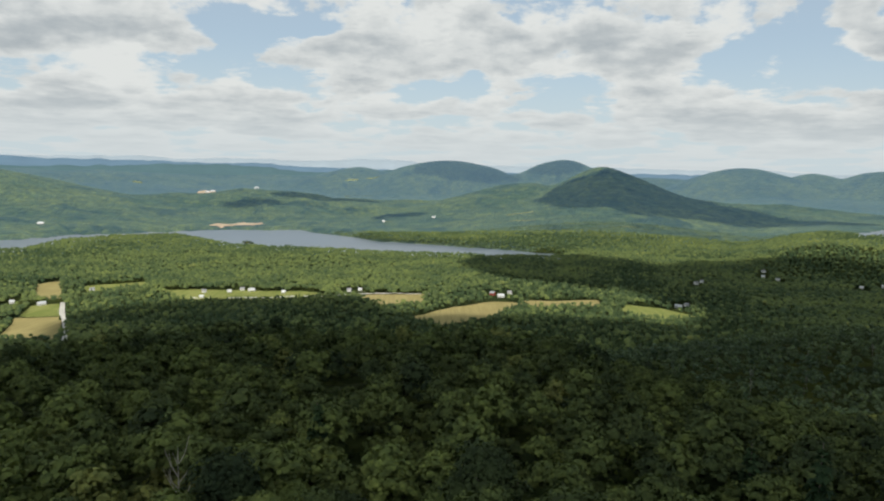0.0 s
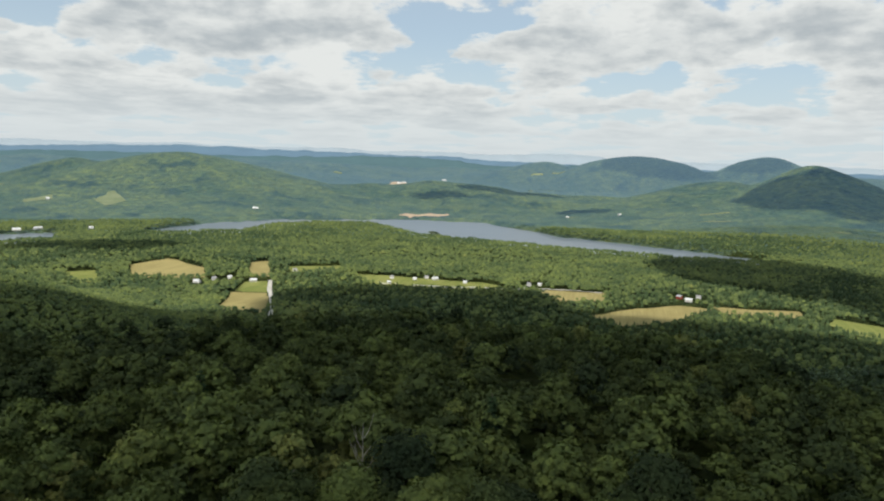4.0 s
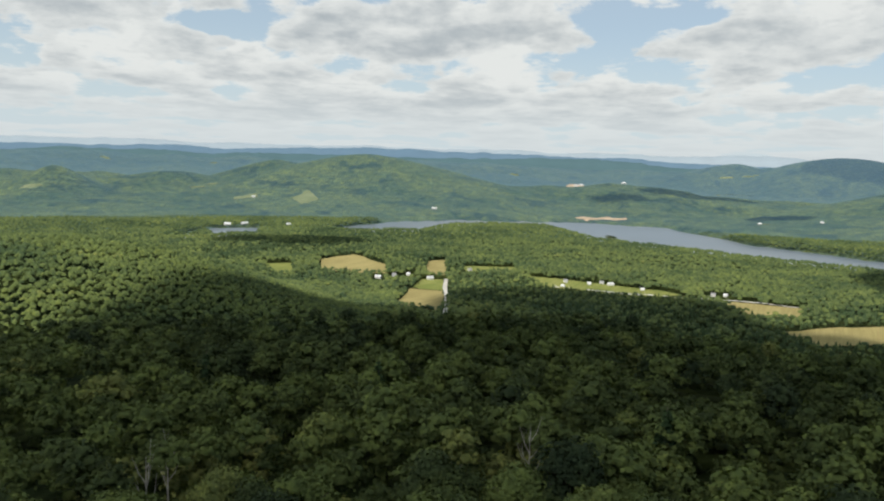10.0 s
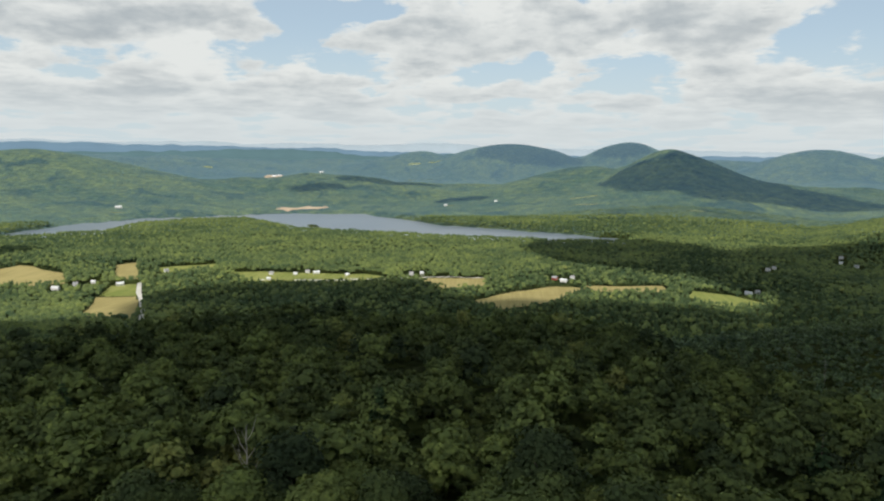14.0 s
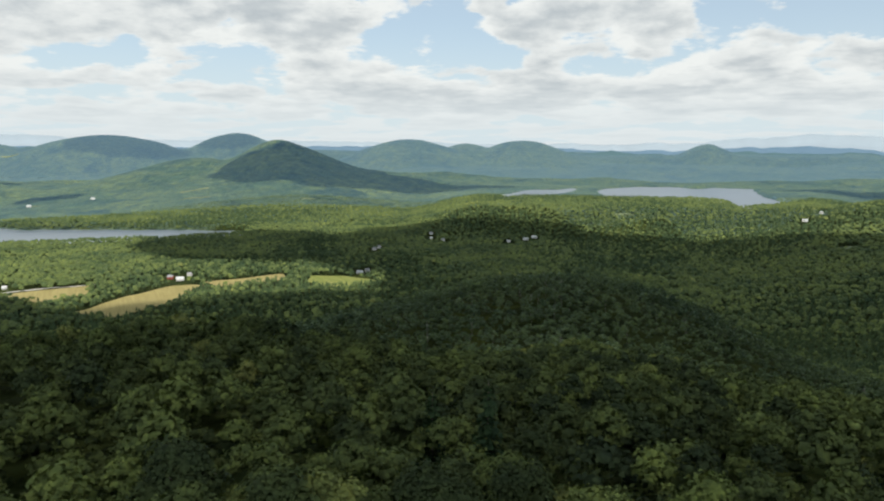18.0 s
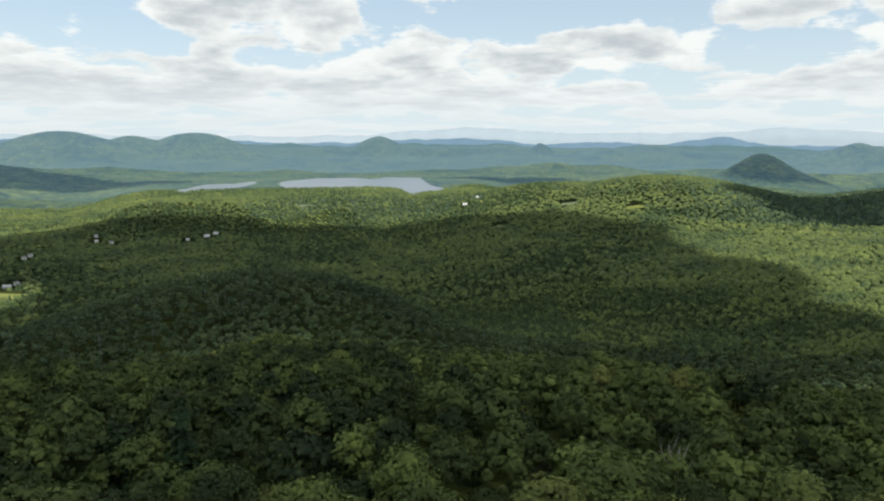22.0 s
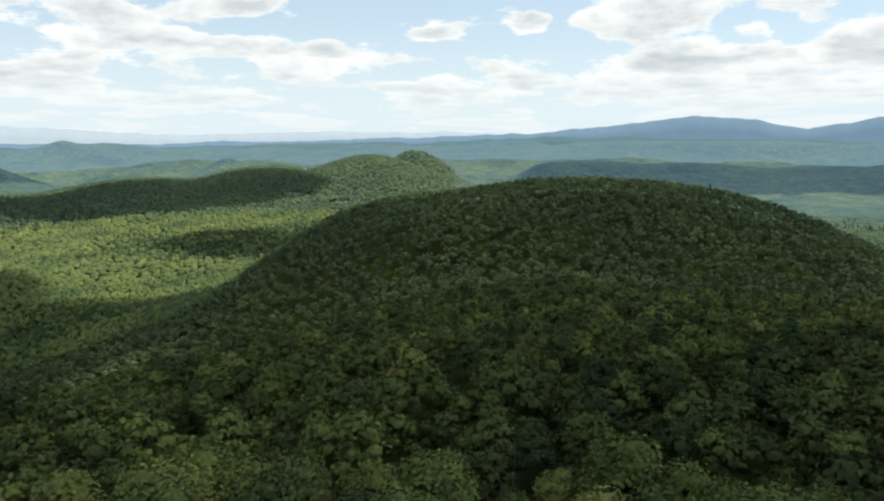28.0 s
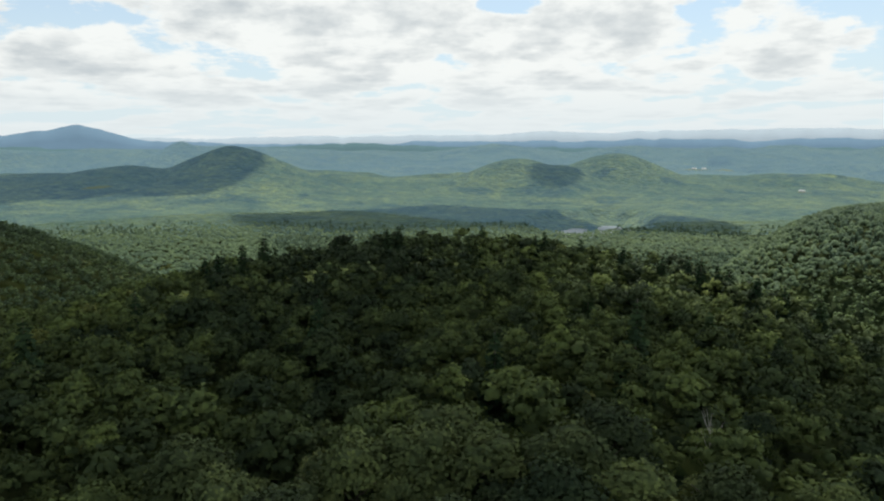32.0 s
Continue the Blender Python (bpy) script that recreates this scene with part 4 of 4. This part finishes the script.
def snag(k):
    """A dead tree: bleached stem and bare forked limbs."""
    rnd = random.Random(40 + k)
    root = tagged(new("dead_tree"), "bleached leafless dead tree with forked bare limbs", "tree", "dead trees")
    bm = bmesh.new()
    tube(bm, (0, 0, -1), (0.2, 0.1, 6), 0.2, 0.15, 7)
    tube(bm, (0.2, 0.1, 6), (0.3, 0.0, 11.5), 0.15, 0.04, 6)
    part("trunk", bm, DEADWOOD, root)
    for q in range(7):
        a, z = q * 2.1 + rnd.random(), 6.0 + q * 0.65
        bm = bmesh.new()
        ln = 2.6 - q * 0.14
        mid = (0.3 + ln * .55 * math.cos(a), ln * .55 * math.sin(a), z + 1.1)
        tip = (0.3 + ln * math.cos(a + .2), ln * math.sin(a + .2), z + 3.0)
        tube(bm, (0.25, 0.05, z), mid, 0.075, 0.055, 5)
        tube(bm, mid, tip, 0.055, 0.02, 5)
        tube(bm, mid, (mid[0] + .8 * math.cos(a - .7), mid[1] + .8 * math.sin(a - .7), mid[2] + 1.4), 0.04, 0.015, 4)
        part("limb", bm, DEADWOOD, root)
    return root


PLACED = set()


def put(model, m):
    """Puts the model itself at m the first time, a copy of it later on."""
    if model.name in PLACED:
        s = model.scale
        return copy_thing(model, m @ Matrix.Diagonal((1 / s[0], 1 / s[1], 1 / s[2], 1)))
    PLACED.add(model.name)
    model.matrix_basis = m
    return model


# which trees the summit can see: running skyline of the treetops over the ground grid
tops = (gz.reshape(nr, na) + TREE_H - CAM_Z) / RADII[:, None]
skyline = np.maximum.accumulate(tops, axis=0)


def seen(x, y, z_top, margin=0.010):
    az, r = polar(x, y)
    i = np.clip(np.searchsorted(RADII, r * 0.985) - 2, 0, nr - 1)
    j = np.round(np.radians(az % 360) / (ANGLES[1] - ANGLES[0])).astype(int) % na
    return (z_top - CAM_Z) / r > skyline[i, j] - margin


def scatter(r0, r1, spacing, seed, south=None):
    """Places for trees between two distances, on a loosened grid, on wooded ground that the summit can see."""
    rnd = np.random.RandomState(seed)
    n = int(2 * r1 / spacing) + 2
    gx, gy = np.meshgrid(np.arange(n), np.arange(n))
    x = (gx.ravel() + 0.5 * (gy.ravel() % 2)) * spacing - r1
    y = gy.ravel() * spacing - r1
    x = x + rnd.uniform(-.46, .46, x.size) * spacing
    y = y + rnd.uniform(-.46, .46, y.size) * spacing
    az, r = polar(x, y)
    ok = (r > r0) & (r <= r1) & ((az < 66) | (az > 152))
    if south:
        ok &= (az > -112) & (az < 100) | (r < south)
    x, y = x[ok], y[ok]
    if r1 > 900:
        ok = lakes(x, y) < -6
        for ring in OPEN_LAND:
            for back in (0, 20):
                f = 1 + back / np.hypot(x, y)
                ok &= ~inside(x * f, y * f, ring)
        x, y = x[ok], y[ok]
    z = land(x, y)
    ok = seen(x, y, z + TREE_H)
    return x[ok], y[ok], z[ok]


# nearest trees: each a thing
models = [broadleaf(k) for k in range(9)]
firs = [fir(k) for k in range(3)]
sx, sy, sz = scatter(26, 165, 5.5, 21)
order = np.argsort(np.hypot(sx, sy))[:330]
NEAR_EDGE = float(np.hypot(sx, sy)[order[-1]])
rnd = random.Random(3)
DEAD = [(20.9, 76, 1.12), (53.1, 72, 1.05), (51.3, 75, 1.05), (-72.1, 74, 1.1), (-71.2, 80, .95), (167.1, 76, 1.08), (-79.1, 420, 1.4)]
dead_at = [flat(a, r) for a, r, s in DEAD]
for q in order:
    x, y = float(sx[q]), float(sy[q])
    if any(math.hypot(x - a, y - b) < 4.2 for a, b in dead_at):
        continue
    k = rnd.randrange(6, 9) if abs(polar(x, y)[0]) > 146 and rnd.random() < 0.9 else rnd.randrange(6)
    s = rnd.uniform(0.72, 1.30)
    m = pose(x, y, float(sz[q]), 0, 0, rnd.uniform(0, 360)) @ Matrix.Diagonal((s * rnd.uniform(.95, 1.25), s * rnd.uniform(.95, 1.25), s, 1))
    put(models[k], m)
dead = [snag(k) for k in range(2)]
for n, ((a, r, s), (x, y)) in enumerate(zip(DEAD, dead_at)):
    m = pose(x, y, height(x, y), 0, 0, 70 * n) @ Matrix.Diagonal((.6 * s, .6 * s, (.95 if r < 100 else 1.03) * s, 1))
    put(dead[n % 2], m)
# pale standing stems on the knoll
for n in range(34):
    x, y = flat(-36 + rnd.gauss(0, 9), 470 + rnd.gauss(0, 55))
    s = rnd.uniform(.75, 1.1)
    put(dead[n % 2], pose(x, y, height(x, y), rnd.uniform(-4, 4), rnd.uniform(-4, 4), rnd.uniform(0, 360)) @ Matrix.Diagonal((s * .5, s * .5, s * 1.08, 1)))

# firs: azimuth and elevation of the tip, distance
FIRS_SOUTH = [(-151.2, -9.0, 196), (-152.2, -8.9, 200), (-154.1, -8.1, 205), (-155.8, -7.6, 205), (-156.6, -8.4, 208), (-165.7, -7.1, 212), (-166.7, -6.9, 216), (-172.4, -7.8, 224),
              (-173.6, -6.9, 226), (-178, -7.7, 218), (-178.7, -7.4, 220), (179.9, -8.1, 214), (178.3, -7.9, 216), (177, -8.4, 212), (175, -8.4, 208)]
FIRS_RIDGE = [(-146, -11.5, 150), (-160, -12.5, 120), (-168, -11.0, 150), (177.5, -11.3, 140), (171, -12.2, 140), (168, -13.0, 125), (-175, -15.5, 90), (163, -14.5, 120), (34, -17.0, 110), (48, -16.0, 120)]
FIRS_WEST = [(171.9, -9.0, 200), (170, -9.1, 196), (169, -9.2, 194), (167.8, -9.5, 192), (166.9, -9.7, 190), (164.9, -10.2, 184), (163, -10.8, 180), (160.5, -11.6, 176),
             (-138.5, -12.4, 120), (-129, -13.2, 115), (-132, -3.75, 545), (-30.5, -19.4, 80), (-25.7, -20.3, 86), (9.7, -19.2, 86), (173.5, -12.6, 108)]
for n, (a, e, r) in enumerate(FIRS_SOUTH + FIRS_WEST + FIRS_RIDGE):
    x, y = flat(a, r)
    z = height(x, y)
    tall = CAM_Z + r * math.tan(radians(e)) - z
    s = tall / 9.0
    w = s * (0.9 if r < 150 else 1.1) * (0.9 + 0.2 * rnd.random())
    m = pose(x, y, z, 0, 0, 50 * n) @ Matrix.Diagonal((w, w, s, 1))
    put(firs[n % 3], m)


def woods(name, label, x, y, z, templates, size, seed, rise=(0.76, 1.26), mat=LEAF_WOOD, spires=0):
    """The closed woods: crowns from a few shapes, each turned, scaled and tinted, joined as one."""
    rnd = np.random.RandomState(seed)
    vs, fs, ts, ns, base = [], [], [], [], 0
    pick = rnd.randint(len(templates), size=len(x))
    conifer = np.zeros(len(x), bool)
    if spires:
        stands = smooth((fractal(x + 900, y, 260.0, 3) + 0.12) / 0.4)
        conifer = rnd.rand(len(x)) < 0.05 + 0.62 * stands
        pick = np.where(conifer, len(templates) + rnd.randint(spires, size=len(x)), pick)
        templates = templates + [spire_template(seed * 10 + k) for k in range(spires)]
    patch = np.clip(0.45 + 0.45 * fractal(x, y, 60.0, 3) + rnd.normal(0, .22 if mat == LEAF_WOOD else .14, len(x)) - 0.28 * smooth((np.abs(polar(x, y)[0]) - 143) / 12) * (np.hypot(x, y) < 300), 0, 1)
    patch = np.where(conifer, patch * 0.25, patch)
    for k, (tv, tf, tn) in enumerate(templates):
        m = pick == k
        n = m.sum()
        if not n:
            continue
        a = rnd.uniform(0, math.tau, n)
        s = size * rnd.uniform(0.66, 1.30, n)
        c, d = np.cos(a)[:, None], np.sin(a)[:, None]
        px = (tv[None, :, 0] * c - tv[None, :, 1] * d) * s[:, None] + x[m][:, None]
        py = (tv[None, :, 0] * d + tv[None, :, 1] * c) * s[:, None] + y[m][:, None]
        h = TREE_H * rnd.uniform(*rise, n)
        pz = tv[None, :, 2] * s[:, None] + (z[m] + h)[:, None]
        vs.append(np.stack([px, py, pz], 2).reshape(-1, 3))
        fs.append((tf[None] + (np.arange(n) * len(tv))[:, None, None]).reshape(-1, tf.shape[1]) + base)
        ts.append(np.repeat(patch[m], len(tv)))
        ns.append(np.stack([tn[None, :, 0] * c - tn[None, :, 1] * d, tn[None, :, 0] * d + tn[None, :, 1] * c, tn[None, :, 2] + 0 * c], 2).reshape(-1, 3))
        base += n * len(tv)
    ns = np.concatenate(ns)
    ns /= np.linalg.norm(ns, axis=1)[:, None] + 1e-9
    me = mesh_from(name, np.concatenate(vs), np.concatenate(fs), mat, np.concatenate(ts), ns)
    return tagged(new(name, me), label, "trees", kind="stuff")


def leafy_template(seed, lobes, per_lobe, size, core=0.97, radius=2.9, level=1):
    rnd = np.random.RandomState(seed)
    v, f, centers, n = crown_shape(rnd, lobes, per_lobe, size, radius, radius * 1.7)
    return with_cores(v, f, n, centers, rnd, level, core)


def spire_template(seed, tall=6.5, wide=2.3):
    """A pointed conifer for the woods far off; tip near z = 0.8."""
    rnd = np.random.RandomState(seed)
    sides, vs, fs, ns, base = 6, [], [], [], 0
    for k in range(3):
        top, low, rad = 0.8 - tall * 0.25 * k, 0.8 - tall * (0.42 + 0.29 * k), wide * (0.5 + 0.25 * k)
        a = np.arange(sides) * math.tau / sides + k * 0.5
        rr = rad * rnd.uniform(0.8, 1.2, sides)
        vs.append(np.concatenate([[(0, 0, top)], np.stack([rr * np.cos(a), rr * np.sin(a), np.full(sides, low)], 1)]))
        ns.append(np.concatenate([[(0, 0, 1)], np.stack([np.cos(a), np.sin(a), np.full(sides, 0.6)], 1)]))
        fs += [(base, base + 1 + e, base + 1 + (e + 1) % sides) for e in range(sides)]
        base += sides + 1
    return np.concatenate(vs), np.array(fs), np.concatenate(ns)


def lump_template(seed, rings, sides, lobes, flatten=1.0):
    """A low crown of a few rounded lobes for trees far off; top near z = 0."""
    rnd = np.random.RandomState(seed)
    vs, fs, ns, base = [], [], [], 0
    for k in range(lobes):
        a = k * math.tau / max(lobes - 1, 1)
        off = 0 if k == 0 else 1.7
        R = {1: 3.8, 2: 2.5}.get(lobes, 2.1)
        c = (off * math.cos(a), off * math.sin(a), -R - (0 if k == 0 else rnd.uniform(0.4, 1.5)))
        ring = []
        for q in range(rings):
            p = (q + 1) / rings * 1.75
            for e in range(sides):
                w = e / sides * math.tau + q * 0.5
                rr = R * rnd.uniform(0.82, 1.18)
                ring.append((c[0] + rr * math.sin(p) * math.cos(w), c[1] + rr * math.sin(p) * math.sin(w), c[2] + rr * math.cos(p) * 1.1))
        vs.append([(c[0], c[1], c[2] + R * 1.1)] + ring)
        ns.append((np.array(vs[-1]) - c) / R + rnd.normal(0, 0.25 * flatten, (len(vs[-1]), 3)) + (0, 0, 0.7 + 0.7 * (1 - flatten)))
        for e in range(sides):
            fs.append((base, base + 1 + e, base + 1 + (e + 1) % sides))
            for q in range(rings - 1):
                i0, i1 = base + 1 + q * sides + e, base + 1 + q * sides + (e + 1) % sides
                fs.append((i0, i0 + sides, i1))
                fs.append((i1, i0 + sides, i1 + sides))
        base += 1 + rings * sides
    return np.concatenate([np.array(v) for v in vs]) * (1, 1, flatten), np.array(fs), np.concatenate(ns)


sx, sy, sz = scatter(26, 165, 5.5, 21)
beyond = np.hypot(sx, sy) > NEAR_EDGE
x, y, z = sx[beyond], sy[beyond], sz[beyond]
woods("summit_woods", "dense leafy summer canopy on the summit, mixed greens", x, y, z, [leafy_template(s, 12, 30, 0.34, 0.66, 3.0) for s in range(5)], 1.0, 1, (0.68, 1.30))
x, y, z = scatter(30, 150, 6.4, 37)
woods("understory", "low green understory between the taller crowns", x, y, z, [leafy_template(60 + s, 4, 8, 0.5) for s in range(4)], 1.0, 7, (.22, .40))
x, y, z = scatter(162, 330, 5.8, 32)
woods("slope_woods", "dense green deciduous canopy on the slopes", x, y, z, [leafy_template(10 + s, 7, 12, 0.56, 0.74, 3.0) for s in range(5)], 1.0, 2, (0.68, 1.30))
x, y, z = scatter(326, 580, 6.1, 33)
woods("hillside_woods", "green deciduous woods on the near hillsides", x, y, z, [leafy_template(20 + s, 4, 8, 0.85, 0.84, 3.2) for s in range(6)], 1.0, 3, mat=LEAF_DOME)
x, y, z = scatter(575, 900, 5.3, 36)
back = np.abs(polar(x, y)[0]) > 138
woods("southern_slopes", "hazy green deciduous woods on the southern slopes", x[back], y[back], z[back], [lump_template(25 + s, 2, 5, 3) for s in range(6)], 0.9, 16, (0.84, 1.16), mat=LEAF_HAZED, spires=2)
x, y, z = x[~back], y[~back], z[~back]
woods("hollow_woods", "green deciduous woods in the hollows below", x, y, z, [lump_template(25 + s, 2, 5, 3) for s in range(6)], 0.9, 6, (0.84, 1.16), mat=LEAF_HOLLOW, spires=2)
x, y, z = scatter(893, 1500, 7.6, 34, 893)
woods("valley_woods", "mixed green woods on the valley floor", x, y, z, [lump_template(30 + s, 2, 5, 1, .8) for s in range(6)], 1.05, 4, mat=LEAF_HILL, spires=2)
x, y, z = scatter(1485, 2350, 9.0, 35, 1100)
thin = polar(x, y)[0] > -111 + np.random.RandomState(4).normal(0, 3, len(x))
x, y, z = x[thin], y[thin], z[thin]
east = polar(x, y)[0] > -74 + np.random.RandomState(6).normal(0, 3, len(x))
woods("lakeside_woods", "mixed green woods around the lakes", x[east], y[east], z[east], [lump_template(40 + s, 1, 5, 1, .6) for s in range(6)], 1.4, 5, mat=LEAF_HILL, spires=2)
woods("plateau_woods", "hazy green woods on the far plateau", x[~east], y[~east], z[~east], [lump_template(80 + s, 1, 5, 1, .6) for s in range(6)], 1.4, 15, mat=LEAF_HAZED, spires=2)
x, y, z = scatter(893, 1750, 8.4, 38)
south = polar(x, y)[0]
south = (south < -110) | (south > 100)
south &= np.random.RandomState(8).rand(len(x)) > smooth((np.hypot(x, y) - 1300) / 450)
woods("southern_woods", "mixed green woods in the southern valley", x[south], y[south], z[south], [lump_template(70 + s, 1, 5, 1, .5) for s in range(6)], 1.25, 9, mat=LEAF_HAZED, spires=2)

# the wooded islet in the long lake
ix, iy = flat(15.0, 2130)
bm = bmesh.new()
bmesh.ops.create_icosphere(bm, subdivisions=3, radius=1.0, matrix=Matrix.Rotation(radians(15), 4, "Z") @ Matrix.Diagonal((24, 12, 2.2, 1)))
me = bpy.data.meshes.new("islet")
bm.to_mesh(me)
bm.free()
me.materials.append(WOODED)
islet = tagged(new("islet", me), "low wooded islet in the long lake", "island", kind="structure")
islet.location = (ix, iy, 0)
t = np.linspace(0, math.tau, 14, endpoint=False)
ex, ey = ix + 14 * np.cos(t) * np.tile((1, .5), 7), iy + 6 * np.sin(t) * np.tile((1, .5), 7)
woods("islet_trees", "close dark green trees on the islet", ex, ey, np.zeros(14), [leafy_template(50, 5, 8, 0.7, 1.0, 3.4)], 1.2, 8)


# ---------------------------------------------------------------- houses
def box(bm, x0, x1, y0, y1, z0, z1):
    bmesh.ops.create_cube(bm, size=1, matrix=Matrix.Translation(((x0 + x1) / 2, (y0 + y1) / 2, (z0 + z1) / 2)) @ Matrix.Diagonal((x1 - x0, y1 - y0, z1 - z0, 1)))


def house(label, w, d, h, wall, roof, chimney=True, category="house"):
    """A gabled building, ridge along x: walls, roof, windows, door and chimney."""
    root = tagged(new("farm_barn" if category == "barn" else "house"), label, category, "buildings in the valley")
    bm = bmesh.new()
    rise = d * 0.38
    ring = [(-d / 2, -0.8), (d / 2, -0.8), (d / 2, h), (0, h + rise), (-d / 2, h)]
    ends = [[bm.verts.new((s * w / 2, y, z)) for y, z in ring] for s in (-1, 1)]
    bm.faces.new(ends[0][::-1])
    bm.faces.new(ends[1])
    for k in range(5):
        bm.faces.new((ends[0][k], ends[0][(k + 1) % 5], ends[1][(k + 1) % 5], ends[1][k]))
    bmesh.ops.recalc_face_normals(bm, faces=bm.faces[:])
    part("wall", bm, wall, root)
    bm = bmesh.new()
    o = 0.5
    prof = [(-d / 2 - o, h - o * .7), (0, h + rise + .1), (d / 2 + o, h - o * .7), (d / 2 + o, h - o * .7 + .25), (0, h + rise + .4), (-d / 2 - o, h - o * .7 + .25)]
    ends = [[bm.verts.new((s * (w / 2 + o), y, z)) for y, z in prof] for s in (-1, 1)]
    for e in ends:
        bm.faces.new((e[0], e[1], e[4], e[5]))
        bm.faces.new((e[1], e[2], e[3], e[4]))
    for k in range(6):
        bm.faces.new((ends[0][k], ends[0][(k + 1) % 6], ends[1][(k + 1) % 6], ends[1][k]))
    bmesh.ops.recalc_face_normals(bm, faces=bm.faces[:])
    part("roof", bm, roof, root)
    for side in (-1, 1):
        n = max(2, int(w / 4))
        for k in range(n):
            x = -w / 2 + (k + .5) * w / n
            bm = bmesh.new()
            door = k == n // 2 and side < 0
            box(bm, x - .55, x + .55, side * d / 2 - .06, side * d / 2 + .06, 0.0 if door else 1.1, 2.1 if door else 2.3)
            part("door" if door else "window", bm, PANE, root)
    if chimney:
        bm = bmesh.new()
        box(bm, w * .2, w * .2 + .8, -.4, .4, h + rise - .8, h + rise + 1.2)
        part("chimney", bm, BRICK, root)
    return root


KINDS = {
    "w": ("white clapboard farmhouse with grey gabled roof", 12, 9, 4.6, WALL_WHITE, ROOF_GREY, True, "house"),
    "t": ("white house with a pale metal roof", 11, 8, 3.6, WALL_WHITE, ROOF_TIN, True, "house"),
    "b": ("long white barn with a pale metal roof", 19, 9, 4.2, WALL_WHITE, ROOF_TIN, False, "barn"),
    "r": ("red wooden barn with a grey roof", 15, 10, 5.0, WALL_RED, ROOF_GREY, False, "barn"),
    "l": ("long low white building by the water", 32, 12, 4.5, WALL_WHITE, ROOF_TIN, False, "barn"),
}
built = {}
for n, (kind, a, r) in enumerate(HOMES_NORTH + HOMES_FAR):
    x, y = flat(a, r)
    m = pose(x, y, height(x, y) + 0.9, 0, 0, a + (n * 37) % 60 - 30)
    m = m @ Matrix.Diagonal((.62, .62, .72, 1))
    if r > 1400:
        m = m @ Matrix.Translation((0, 0, 4.0))
    if kind not in built:
        built[kind] = house(*KINDS[kind])
    put(built[kind], m)
